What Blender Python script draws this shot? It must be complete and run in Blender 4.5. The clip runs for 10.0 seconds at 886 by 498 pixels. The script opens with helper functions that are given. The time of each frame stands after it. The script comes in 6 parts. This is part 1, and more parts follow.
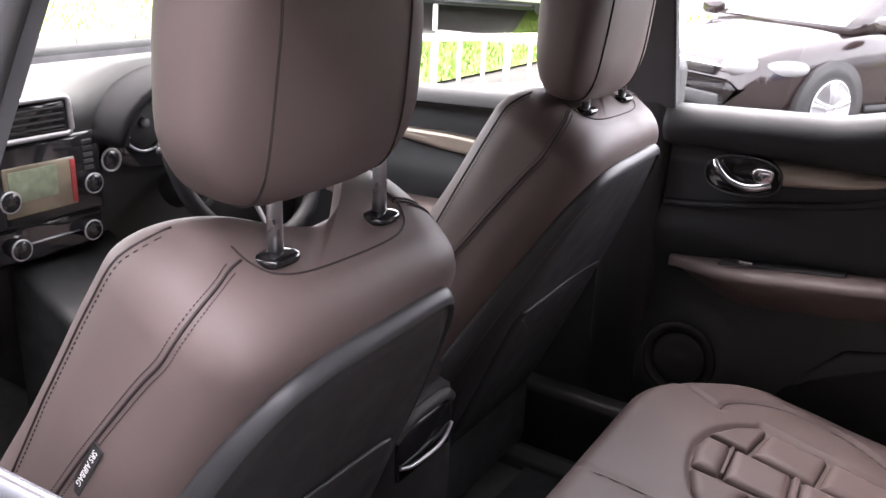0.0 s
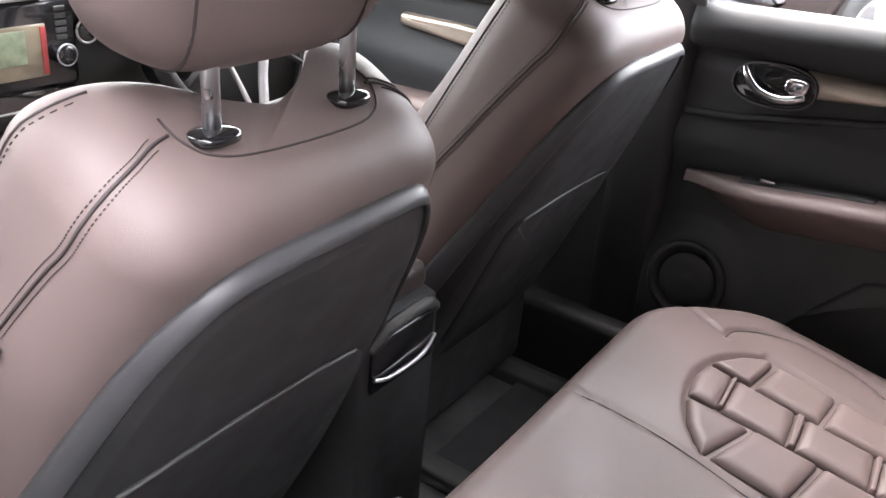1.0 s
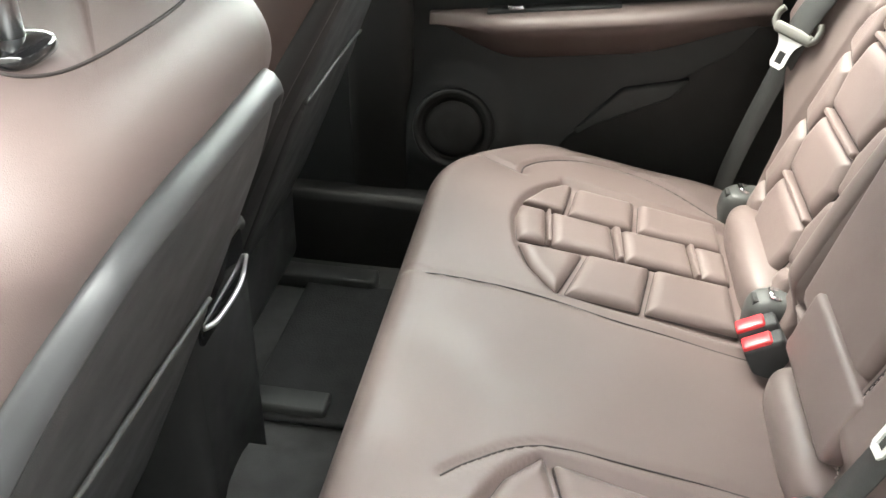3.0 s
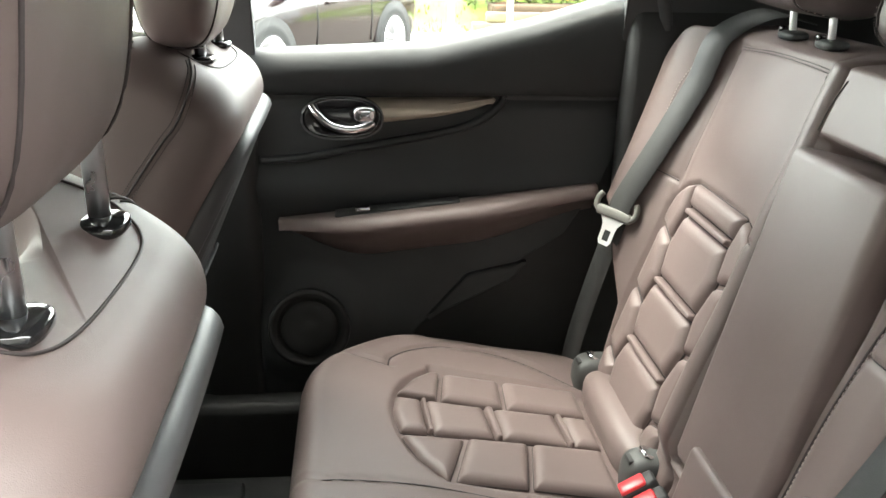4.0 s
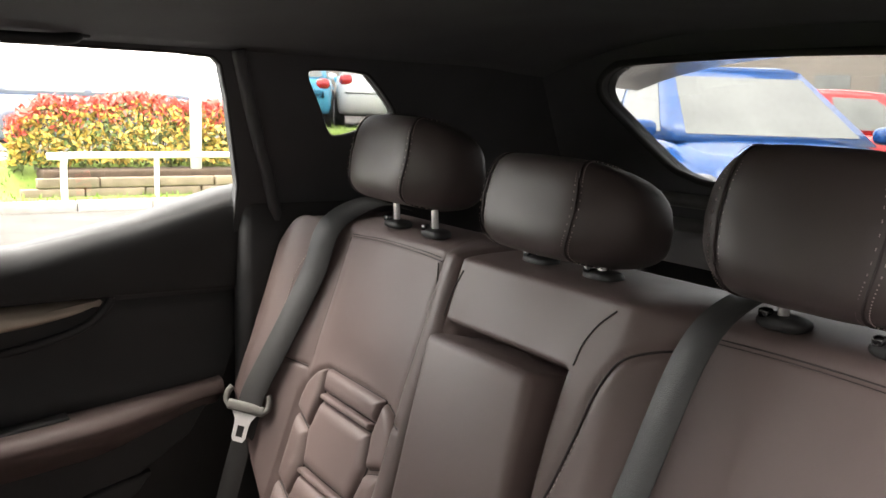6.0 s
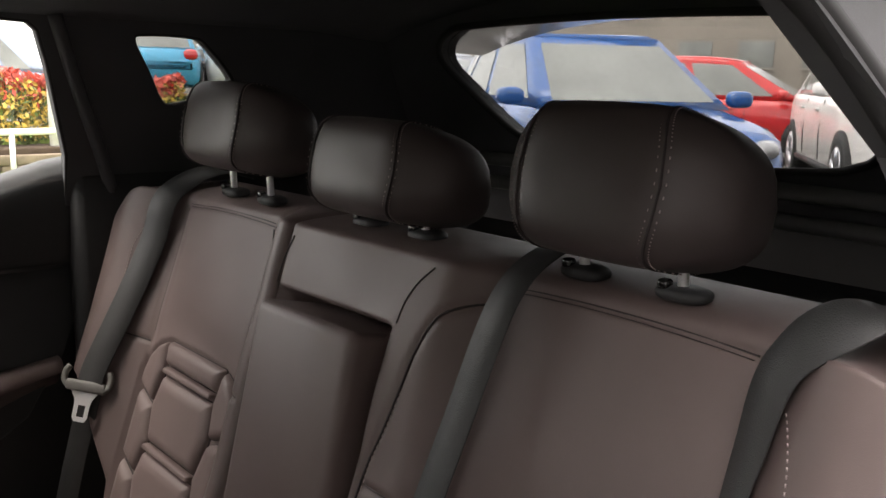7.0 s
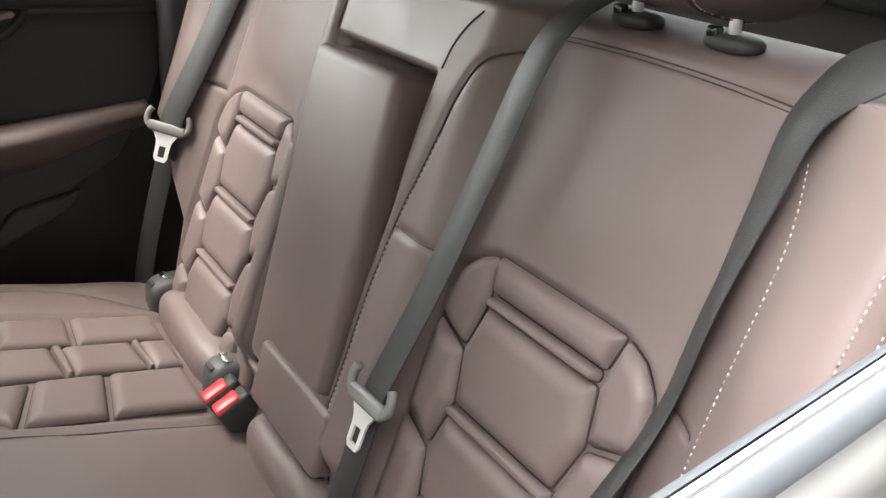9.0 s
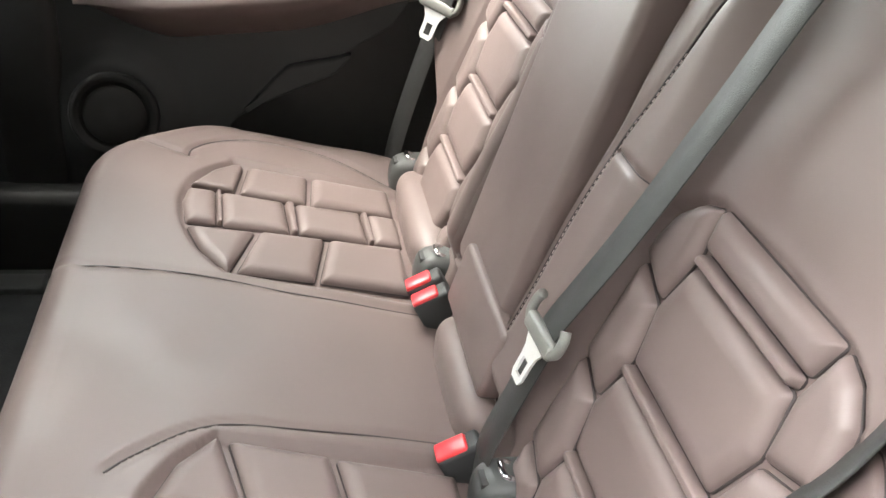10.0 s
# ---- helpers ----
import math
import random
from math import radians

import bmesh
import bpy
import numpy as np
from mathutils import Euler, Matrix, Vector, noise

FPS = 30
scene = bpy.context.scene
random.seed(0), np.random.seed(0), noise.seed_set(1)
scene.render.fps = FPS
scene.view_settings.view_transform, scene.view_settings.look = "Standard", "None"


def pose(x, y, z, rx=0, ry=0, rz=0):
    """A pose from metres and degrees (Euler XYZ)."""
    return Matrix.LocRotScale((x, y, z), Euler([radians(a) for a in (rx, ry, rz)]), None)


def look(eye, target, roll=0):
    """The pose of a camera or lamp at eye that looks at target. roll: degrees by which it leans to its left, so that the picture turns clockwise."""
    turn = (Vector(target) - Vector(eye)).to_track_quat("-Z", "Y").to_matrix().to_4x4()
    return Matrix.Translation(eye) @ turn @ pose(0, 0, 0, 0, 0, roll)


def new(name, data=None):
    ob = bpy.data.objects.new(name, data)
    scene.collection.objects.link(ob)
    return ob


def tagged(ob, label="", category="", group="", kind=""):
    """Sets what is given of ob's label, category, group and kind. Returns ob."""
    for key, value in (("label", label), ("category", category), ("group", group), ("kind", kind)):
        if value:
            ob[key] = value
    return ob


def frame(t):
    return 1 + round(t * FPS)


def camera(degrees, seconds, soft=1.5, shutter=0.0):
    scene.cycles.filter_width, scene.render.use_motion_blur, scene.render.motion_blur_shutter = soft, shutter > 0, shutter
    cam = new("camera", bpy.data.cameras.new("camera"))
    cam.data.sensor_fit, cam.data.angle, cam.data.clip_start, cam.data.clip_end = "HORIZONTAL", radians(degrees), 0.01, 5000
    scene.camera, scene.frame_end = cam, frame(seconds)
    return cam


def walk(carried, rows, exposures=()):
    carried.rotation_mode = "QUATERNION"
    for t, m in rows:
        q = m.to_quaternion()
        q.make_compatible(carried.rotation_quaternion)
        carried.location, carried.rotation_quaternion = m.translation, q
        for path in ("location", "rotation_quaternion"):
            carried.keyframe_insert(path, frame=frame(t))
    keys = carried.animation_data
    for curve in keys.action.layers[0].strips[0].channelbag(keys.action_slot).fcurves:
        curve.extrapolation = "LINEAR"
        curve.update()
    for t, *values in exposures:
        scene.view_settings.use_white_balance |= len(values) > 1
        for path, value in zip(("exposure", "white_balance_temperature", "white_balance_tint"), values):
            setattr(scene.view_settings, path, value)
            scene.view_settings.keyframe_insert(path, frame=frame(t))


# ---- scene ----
from mathutils.bvhtree import BVHTree

cam = camera(54.1, 10.0)
PATH = [
    (0, (-1.02, 0.112, 1.488), (0.584, 1.097, 0.811), 2.4),
    (0.5, (-0.93, 0.134, 1.44), (0.648, 1.071, 0.645), 3.5),
    (1, (-0.904, 0.133, 1.437), (0.615, 1.095, 0.561), 5.4),
    (1.5, (-0.878, 0.126, 1.409), (0.546, 1.128, 0.427), 5.3),
    (2, (-0.861, 0.16, 1.373), (0.577, 1.049, 0.304), 2.9),
    (2.2, (-0.849, 0.198, 1.359), (0.63, 0.978, 0.261), 2.2),
    (3.3, (-0.857, 0.397, 1.36), (0.875, 0.461, 0.362), 1.7),
    (3.5, (-0.872, 0.416, 1.37), (0.903, 0.402, 0.449), 1.7),
    (4, (-0.879, 0.459, 1.397), (0.988, 0.267, 0.705), 1.3),
    (4.5, (-0.85, 0.492, 1.417), (1.031, 0.06, 0.895), 1.4),
    (5, (-0.798, 0.524, 1.427), (1.019, -0.194, 1.0), 1.7),
    (5.5, (-0.779, 0.539, 1.444), (0.954, -0.394, 1.085), 1.9),
    (6, (-0.808, 0.531, 1.453), (0.828, -0.571, 1.126), 2.0),
    (6.2, (-0.822, 0.529, 1.453), (0.769, -0.638, 1.127), 2.0),
    (7.3, (-0.866, 0.472, 1.435), (0.554, -0.869, 1.006), 1.5),
    (7.5, (-0.859, 0.475, 1.424), (0.531, -0.878, 0.935), 1.6),
    (8, (-0.849, 0.464, 1.386), (0.517, -0.853, 0.754), 1.9),
    (8.5, (-0.862, 0.446, 1.367), (0.536, -0.782, 0.634), 2.9),
    (9, (-0.92, 0.412, 1.375), (0.594, -0.619, 0.572), 4.4),
    (9.5, (-0.922, 0.346, 1.364), (0.702, -0.415, 0.479), 6.2),
    (10, (-0.866, 0.284, 1.348), (0.788, -0.115, 0.296), 7.1),
]
EXPOSURES = [
    (0, 4.46, 6500, 24),
    (0.5, 4.87, 6500, 22),
    (1, 5.32, 6500, 18),
    (1.5, 5.96, 6650, 13),
    (2, 6.55, 6800, 7),
    (3.5, 5.45, 6750, 3),
    (4.5, 5.28, 6750, 5),
    (5, 5.23, 6750, 9),
    (6.2, 4.05, 7050, 15),
    (7.5, 3.30, 7050, 16),
    (8, 4.49, 6700, 11),
    (8.5, 4.78, 6750, 11),
    (9, 5.05, 6780, 9),
    (9.5, 4.54, 6900, 10),
    (10, 5.66, 6750, 7),
]
walk(cam, [(t, look(eye, target, roll)) for t, eye, target, roll in PATH], EXPOSURES)

# ---- world and sun: bright overcast daylight ----
world = bpy.data.worlds.new("world")
scene.world = world
world.use_nodes = True
wn = world.node_tree
sky = wn.nodes.new("ShaderNodeTexSky")
sky.sky_type = "NISHITA"
sky.sun_disc = False
sky.sun_elevation = radians(63)
sky.sun_rotation = radians(34)
sky.air_density, sky.dust_density, sky.ozone_density = 1.0, 4.0, 1.0
hsv = wn.nodes.new("ShaderNodeHueSaturation")
hsv.inputs["Saturation"].default_value = 0.30
wn.links.new(sky.outputs[0], hsv.inputs["Color"])
cloud = wn.nodes.new("ShaderNodeMix")
cloud.data_type = "RGBA"
cloud.inputs["Factor"].default_value = 0.6
cloud.inputs[7].default_value = (6.0, 6.05, 6.1, 1)
wn.links.new(hsv.outputs[0], cloud.inputs[6])
wn.links.new(cloud.outputs[2], wn.nodes["Background"].inputs["Color"])
wn.nodes["Background"].inputs["Strength"].default_value = 0.15

sun = new("sun", bpy.data.lights.new("sun", "SUN"))
sun.data.energy = 0.6
sun.data.angle = radians(45)
sun.data.color = (1.0, 0.96, 0.90)
sun.matrix_world = look((4, 6, 15.0), (0, 0, 0.8))


# ---- materials ----
def mat(name, color, rough=0.5, metal=0.0, bump=None, var=None, coat=0.0, random_obj=0.0, spec=0.5, emit=0.0, island=0.0, wear=None):
    """A procedural surface: grain bump (scale, strength), colour variation (scale, amount), wear in the roughness (scale, amount)."""
    m = bpy.data.materials.new(name)
    m.use_nodes = True
    nt = m.node_tree
    p = nt.nodes["Principled BSDF"]
    p.inputs["Base Color"].default_value = (*color, 1)
    p.inputs["Roughness"].default_value = rough
    p.inputs["Metallic"].default_value = metal
    p.inputs["Specular IOR Level"].default_value = spec
    p.inputs["Coat Weight"].default_value = coat
    p.inputs["Coat Roughness"].default_value = 0.05
    co = nt.nodes.new("ShaderNodeTexCoord")
    if var or random_obj or island:
        h = nt.nodes.new("ShaderNodeHueSaturation")
        h.inputs["Color"].default_value = (*color, 1)
        src = None
        if var:
            n = nt.nodes.new("ShaderNodeTexNoise")
            n.inputs["Scale"].default_value = var[0]
            n.inputs["Detail"].default_value = 5
            nt.links.new(co.outputs["Object"], n.inputs["Vector"])
            r = nt.nodes.new("ShaderNodeMapRange")
            r.inputs["From Min"].default_value, r.inputs["From Max"].default_value = 0.3, 0.7
            r.inputs["To Min"].default_value, r.inputs["To Max"].default_value = 1 - var[1], 1 + var[1]
            nt.links.new(n.outputs["Fac"], r.inputs["Value"])
            src = r.outputs[0]
        amount = random_obj or island
        if amount:
            if random_obj:
                o = nt.nodes.new("ShaderNodeObjectInfo").outputs["Random"]
            else:
                o = nt.nodes.new("ShaderNodeNewGeometry").outputs["Random Per Island"]
            r2 = nt.nodes.new("ShaderNodeMapRange")
            r2.inputs["To Min"].default_value, r2.inputs["To Max"].default_value = 1 - amount, 1 + amount
            nt.links.new(o, r2.inputs["Value"])
            if src is None:
                src = r2.outputs[0]
            else:
                mu = nt.nodes.new("ShaderNodeMath")
                mu.operation = "MULTIPLY"
                nt.links.new(src, mu.inputs[0])
                nt.links.new(r2.outputs[0], mu.inputs[1])
                src = mu.outputs[0]
        nt.links.new(src, h.inputs["Value"])
        nt.links.new(h.outputs[0], p.inputs["Base Color"])
    if wear:
        n = nt.nodes.new("ShaderNodeTexNoise")
        n.inputs["Scale"].default_value = wear[0]
        n.inputs["Detail"].default_value = 6
        nt.links.new(co.outputs["Object"], n.inputs["Vector"])
        r = nt.nodes.new("ShaderNodeMapRange")
        r.inputs["From Min"].default_value, r.inputs["From Max"].default_value = 0.3, 0.7
        r.inputs["To Min"].default_value, r.inputs["To Max"].default_value = rough - wear[1], rough + wear[1]
        nt.links.new(n.outputs["Fac"], r.inputs["Value"])
        nt.links.new(r.outputs[0], p.inputs["Roughness"])
    if bump:
        if len(bump) > 2:
            n = nt.nodes.new("ShaderNodeTexVoronoi")
            out = n.outputs["Distance"]
        else:
            n = nt.nodes.new("ShaderNodeTexNoise")
            n.inputs["Detail"].default_value = 3
            out = n.outputs["Fac"]
        n.inputs["Scale"].default_value = bump[0]
        nt.links.new(co.outputs["Object"], n.inputs["Vector"])
        b = nt.nodes.new("ShaderNodeBump")
        b.inputs["Strength"].default_value = bump[1]
        b.inputs["Distance"].default_value = 0.001
        nt.links.new(out, b.inputs["Height"])
        nt.links.new(b.outputs[0], p.inputs["Normal"])
    if emit:
        p.inputs["Emission Color"].default_value = (*color, 1)
        p.inputs["Emission Strength"].default_value = emit
    return m


def glass_mat(name, tint, gloss=0.06):
    m = bpy.data.materials.new(name)
    m.use_nodes = True
    nt = m.node_tree
    nt.nodes.remove(nt.nodes["Principled BSDF"])
    tr = nt.nodes.new("ShaderNodeBsdfTransparent")
    tr.inputs["Color"].default_value = (*tint, 1)
    gl = nt.nodes.new("ShaderNodeBsdfGlossy")
    gl.inputs["Roughness"].default_value = 0.02
    mx = nt.nodes.new("ShaderNodeMixShader")
    mx.inputs["Fac"].default_value = gloss
    nt.links.new(tr.outputs[0], mx.inputs[1])
    nt.links.new(gl.outputs[0], mx.inputs[2])
    nt.links.new(mx.outputs[0], nt.nodes["Material Output"].inputs["Surface"])
    return m


LEATHER = mat("plum_leather", (0.125, 0.0935, 0.088), 0.49, spec=0.40, bump=(1500, 0.14, "cell"), var=(7, 0.09), wear=(14, 0.07))
# plum leather at half brightness; on front seat bases it stands in for shade
LEATHER_DARK = mat("dark_and_shaded_leather", (0.062, 0.049, 0.047), 0.46, spec=0.42, bump=(1500, 0.14, "cell"), var=(7, 0.09), wear=(14, 0.06))
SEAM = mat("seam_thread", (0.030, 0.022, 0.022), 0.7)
THREAD_WHITE = mat("white_thread", (0.75, 0.75, 0.73), 0.7)
THREAD = mat("pale_thread", (0.36, 0.295, 0.285), 0.8)
PLASTIC = mat("black_plastic", (0.026, 0.0265, 0.027), 0.55, spec=0.35, bump=(1400, 0.25), var=(9, 0.10), wear=(20, 0.08))
PLASTIC_GREY = mat("grey_plastic", (0.040, 0.041, 0.040), 0.55, bump=(1400, 0.2), var=(9, 0.08))
SOFT = mat("soft_touch_black", (0.031, 0.034, 0.0355), 0.48, spec=0.45, bump=(1600, 0.3, "cell"), var=(6, 0.12), wear=(10, 0.06))
PADTOP = mat("belt_line_skin", (0.032, 0.034, 0.035), 0.55, spec=0.35, bump=(1600, 0.3, "cell"), var=(6, 0.12), wear=(10, 0.06))
GLOSS = mat("gloss_black", (0.012, 0.012, 0.013), 0.12, coat=0.6)
CHROME = mat("chrome", (0.80, 0.80, 0.82), 0.12, metal=1.0, wear=(60, 0.05))
STEEL = mat("brushed_steel", (0.80, 0.80, 0.79), 0.42, metal=0.55, wear=(60, 0.06))
MOULD = mat("moulding_metal", (0.050, 0.056, 0.064), 0.48, metal=0.25, spec=0.3, var=(12, 0.08), wear=(50, 0.06))
# paler than the shell plastic: light caught by its rim, put in the colour
SHELL_RIM_LIT = mat("lit_satin_rim", (0.050, 0.050, 0.052), 0.45, metal=0.1, var=(30, 0.06))
TRIMGREY = mat("satin_grey_trim", (0.13, 0.13, 0.135), 0.38, metal=0.3, var=(30, 0.05))
SATIN = mat("satin_silver", (0.46, 0.46, 0.47), 0.38, metal=0.7, var=(30, 0.05))
ACCENT = mat("champagne_trim", (0.44, 0.38, 0.31), 0.38, metal=0.6, var=(20, 0.06))
BELT = mat("belt_webbing", (0.025, 0.0255, 0.025), 0.50, bump=(700, 0.5), var=(40, 0.08))
RED = mat("red_button", (0.62, 0.035, 0.045), 0.35, var=(30, 0.05))
FELT = mat("headliner_fabric", (0.0825, 0.0840, 0.0870), 0.92, bump=(1500, 0.5), var=(5, 0.15))
PILLAR = mat("pillar_grain", (0.0600, 0.0615, 0.0645), 0.6, spec=0.4, bump=(1400, 0.25), var=(9, 0.08))
SHELL = mat("shell_plastic", (0.033, 0.0335, 0.034), 0.5, spec=0.4, bump=(1200, 0.25), var=(9, 0.1), wear=(18, 0.08))
POST = mat("post_steel", (0.55, 0.56, 0.57), 0.30, metal=1.0, wear=(60, 0.05))
GRIP = mat("tongue_grip_plastic", (0.15, 0.15, 0.138), 0.45, bump=(900, 0.2), var=(30, 0.06))
LEDGE = mat("tailgate_ledge", (0.105, 0.105, 0.10), 0.6, bump=(1200, 0.25), var=(9, 0.1))
STRIP = mat("weatherstrip", (0.11, 0.115, 0.12), 0.42, var=(20, 0.1))
CARPET = mat("carpet", (0.05, 0.05, 0.05), 0.97, bump=(500, 1.0), var=(18, 0.25))
RUBBER = mat("rubber", (0.018, 0.018, 0.018), 0.7, var=(30, 0.1))
BODY_WHITE = mat("pearl_body_paint", (0.70, 0.70, 0.70), 0.3, coat=0.8, var=(3, 0.03))
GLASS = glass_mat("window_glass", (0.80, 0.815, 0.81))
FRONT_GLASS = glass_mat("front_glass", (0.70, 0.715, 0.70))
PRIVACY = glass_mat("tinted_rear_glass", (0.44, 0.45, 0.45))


# ---- mesh tools ----
def mesh_object(name, verts, faces, material, smooth=True):
    me = bpy.data.meshes.new(name)
    me.from_pydata([tuple(map(float, v)) for v in verts], [], faces)
    me.validate()
    bm = bmesh.new()
    bm.from_mesh(me)
    bmesh.ops.recalc_face_normals(bm, faces=bm.faces)
    bm.to_mesh(me)
    bm.free()
    me.materials.append(material)
    if smooth:
        for p in me.polygons:
            p.use_smooth = True
    return new(name, me)


def thing(name, loc, label, category, group="", kind=""):
    e = new(name)
    e.location = loc
    e.empty_display_size = 0.05
    return tagged(e, label, category, group, kind)


def hang(ob, parent, label=""):
    """Parents ob, whose mesh is in the place's own coordinates, to a thing or a part."""
    ob.parent = parent
    base = Vector((0, 0, 0)) if parent.data else parent.location
    ob.matrix_parent_inverse = Matrix.Translation(-base)
    if label:
        ob["label"] = label
    return ob


def add(name, vf, material, parent=None, label="", smooth=True):
    ob = mesh_object(name, vf[0], vf[1], material, smooth)
    if parent is not None:
        hang(ob, parent, label)
    return ob


def merge(*shapes):
    verts, faces = [], []
    for v, f in shapes:
        k = len(verts)
        verts += list(v)
        faces += [tuple(i + k for i in g) for g in f]
    return verts, faces


def loft(rings, closed=True, cap=True, ends=False):
    """Skins rings of equal length. closed: each ring is a loop. ends: last ring joins the first."""
    n = len(rings[0])
    verts = [p for r in rings for p in r]
    faces = []
    m = len(rings)
    for i in range(m if ends else m - 1):
        a, b = i * n, ((i + 1) % m) * n
        for j in range(n if closed else n - 1):
            k = (j + 1) % n
            faces.append((a + j, a + k, b + k, b + j))
    if cap and not ends:
        faces.append(tuple(range(n - 1, -1, -1)))
        faces.append(tuple(range((m - 1) * n, m * n)))
    return verts, faces


def smooth_path(pts, per=8, loop=False):
    """Catmull-Rom through the points."""
    P = [np.array(p, float) for p in pts]
    n = len(P)
    out = []
    for i in range(n if loop else n - 1):
        if loop:
            a, b, c, d = P[i - 1], P[i], P[(i + 1) % n], P[(i + 2) % n]
        else:
            a, b, c, d = P[max(i - 1, 0)], P[i], P[i + 1], P[min(i + 2, n - 1)]
        for k in range(per):
            t = k / per
            out.append(0.5 * ((2 * b) + (c - a) * t + (2 * a - 5 * b + 4 * c - d) * t * t + (3 * b - a - 3 * c + d) * t ** 3))
    if not loop:
        out.append(P[-1])
    return out


def frames_along(path, up=(0, 0, 1), loop=False):
    P = [np.array(p, float) for p in path]
    out = []
    for i, p in enumerate(P):
        a = P[i - 1] if (i or loop) else p
        b = P[(i + 1) % len(P)] if (i + 1 < len(P) or loop) else p
        t = b - a
        t = t / (np.linalg.norm(t) + 1e-12)
        u = np.array(up, float)
        if abs(t @ u) > 0.95:
            u = np.array((1.0, 0.2, 0.1))
        s = np.cross(t, u)
        s = s / np.linalg.norm(s)
        out.append((p, t, s, np.cross(s, t)))
    return out


def tube(path, r, n=8, loop=False, up=(0, 0, 1), flat=1.0):
    rings = []
    for p, t, s, u in frames_along(path, up, loop):
        rings.append([p + r * (math.cos(a) * s + flat * math.sin(a) * u) for a in [2 * math.pi * k / n for k in range(n)]])
    return loft(rings, cap=not loop, ends=loop)


def ribbon(path, sides, width, thick):
    """A webbing: path points, side directions, and its flat section with rounded edges."""
    rings = []
    P = [np.array(p, float) for p in path]
    for i, p in enumerate(P):
        a, b = P[max(i - 1, 0)], P[min(i + 1, len(P) - 1)]
        t = (b - a) / (np.linalg.norm(b - a) + 1e-12)
        s = np.array(sides[i] if isinstance(sides, list) else sides, float)
        s = s - t * (s @ t)
        s = s / np.linalg.norm(s)
        u = np.cross(s, t)
        w, h = width / 2, thick / 2
        rings.append([p + s * x + u * y for x, y in ((-w, 0), (-w + h, h), (w - h, h), (w, 0), (w - h, -h), (-w + h, -h))])
    return loft(rings)


def pillow(center, half, power=3.5, nu=32, nv=20, shape=None, rot=None):
    """A rounded block (superellipsoid); shape(x, y, z) bends it in its own unit space."""
    def s(w, e):
        return math.copysign(abs(w) ** e, w)
    e = 2.0 / power
    rings = []
    for i in range(nv + 1):
        v = -math.pi / 2 + math.pi * (i + 0.02) / (nv + 0.04)
        ring = []
        for j in range(nu):
            u = 2 * math.pi * j / nu
            x, y, z = s(math.cos(v), e) * s(math.cos(u), e), s(math.cos(v), e) * s(math.sin(u), e), s(math.sin(v), e)
            if shape:
                x, y, z = shape(x, y, z)
            q = Vector((x * half[0], y * half[1], z * half[2]))
            if rot is not None:
                q = rot @ q
            ring.append((center[0] + q.x, center[1] + q.y, center[2] + q.z))
        rings.append(ring)
    return loft(rings)


def block(c, size, r=0.004, rot=None):
    """A box with rounded long edges and chamfered ends."""
    a, b, h = size[0] / 2, size[1] / 2, size[2] / 2
    r = min(r, a * 0.9, b * 0.9, h * 0.9)

    def ring(z, k):
        pts = []
        for sx, sy, a0 in ((1, 1, 0), (-1, 1, 90), (-1, -1, 180), (1, -1, 270)):
            for d in (0, 30, 60, 90):
                t = radians(a0 + d)
                pts.append((sx * (a - r) + (r - k) * math.cos(t), sy * (b - r) + (r - k) * math.sin(t), z))
        return pts
    rings = [ring(-h, r * 0.8), ring(-h + r * 0.3, r * 0.25), ring(-h + r, 0), ring(h - r, 0), ring(h - r * 0.3, r * 0.25), ring(h, r * 0.8)]
    out = []
    for g in rings:
        o = []
        for p in g:
            q = Vector(p)
            if rot is not None:
                q = rot @ q
            o.append((c[0] + q.x, c[1] + q.y, c[2] + q.z))
        out.append(o)
    return loft(out)


def lathe(profile, center, axis, n=28, cap=True):
    """Spins a profile of (along, radius) round an axis through center."""
    ax = Vector(axis).normalized()
    s = ax.orthogonal().normalized()
    u = ax.cross(s)
    c = Vector(center)
    rings = [[tuple(c + ax * d + (s * math.cos(a) + u * math.sin(a)) * r) for a in [2 * math.pi * k / n for k in range(n)]] for d, r in profile]
    return loft(rings, cap=cap)


def resample(poly, step):
    """Points along a closed 2D polygon, about step apart."""
    out = []
    n = len(poly)
    for i in range(n):
        a, b = np.array(poly[i], float), np.array(poly[(i + 1) % n], float)
        k = max(1, int(np.linalg.norm(b - a) / step))
        out += [a + (b - a) * j / k for j in range(k)]
    return out


def round_poly(poly, r, seg=3):
    """Rounds the corners of a 2D polygon."""
    out = []
    n = len(poly)
    for i in range(n):
        a, b, c = (np.array(poly[(i + d) % n], float) for d in (-1, 0, 1))
        la, lc = np.linalg.norm(a - b), np.linalg.norm(c - b)
        k = min(r, la * 0.45, lc * 0.45)
        p, q = b + (a - b) / la * k, b + (c - b) / lc * k
        for j in range(seg + 1):
            t = j / seg
            out.append((1 - t) ** 2 * p + 2 * t * (1 - t) * b + t * t * q)
    return out


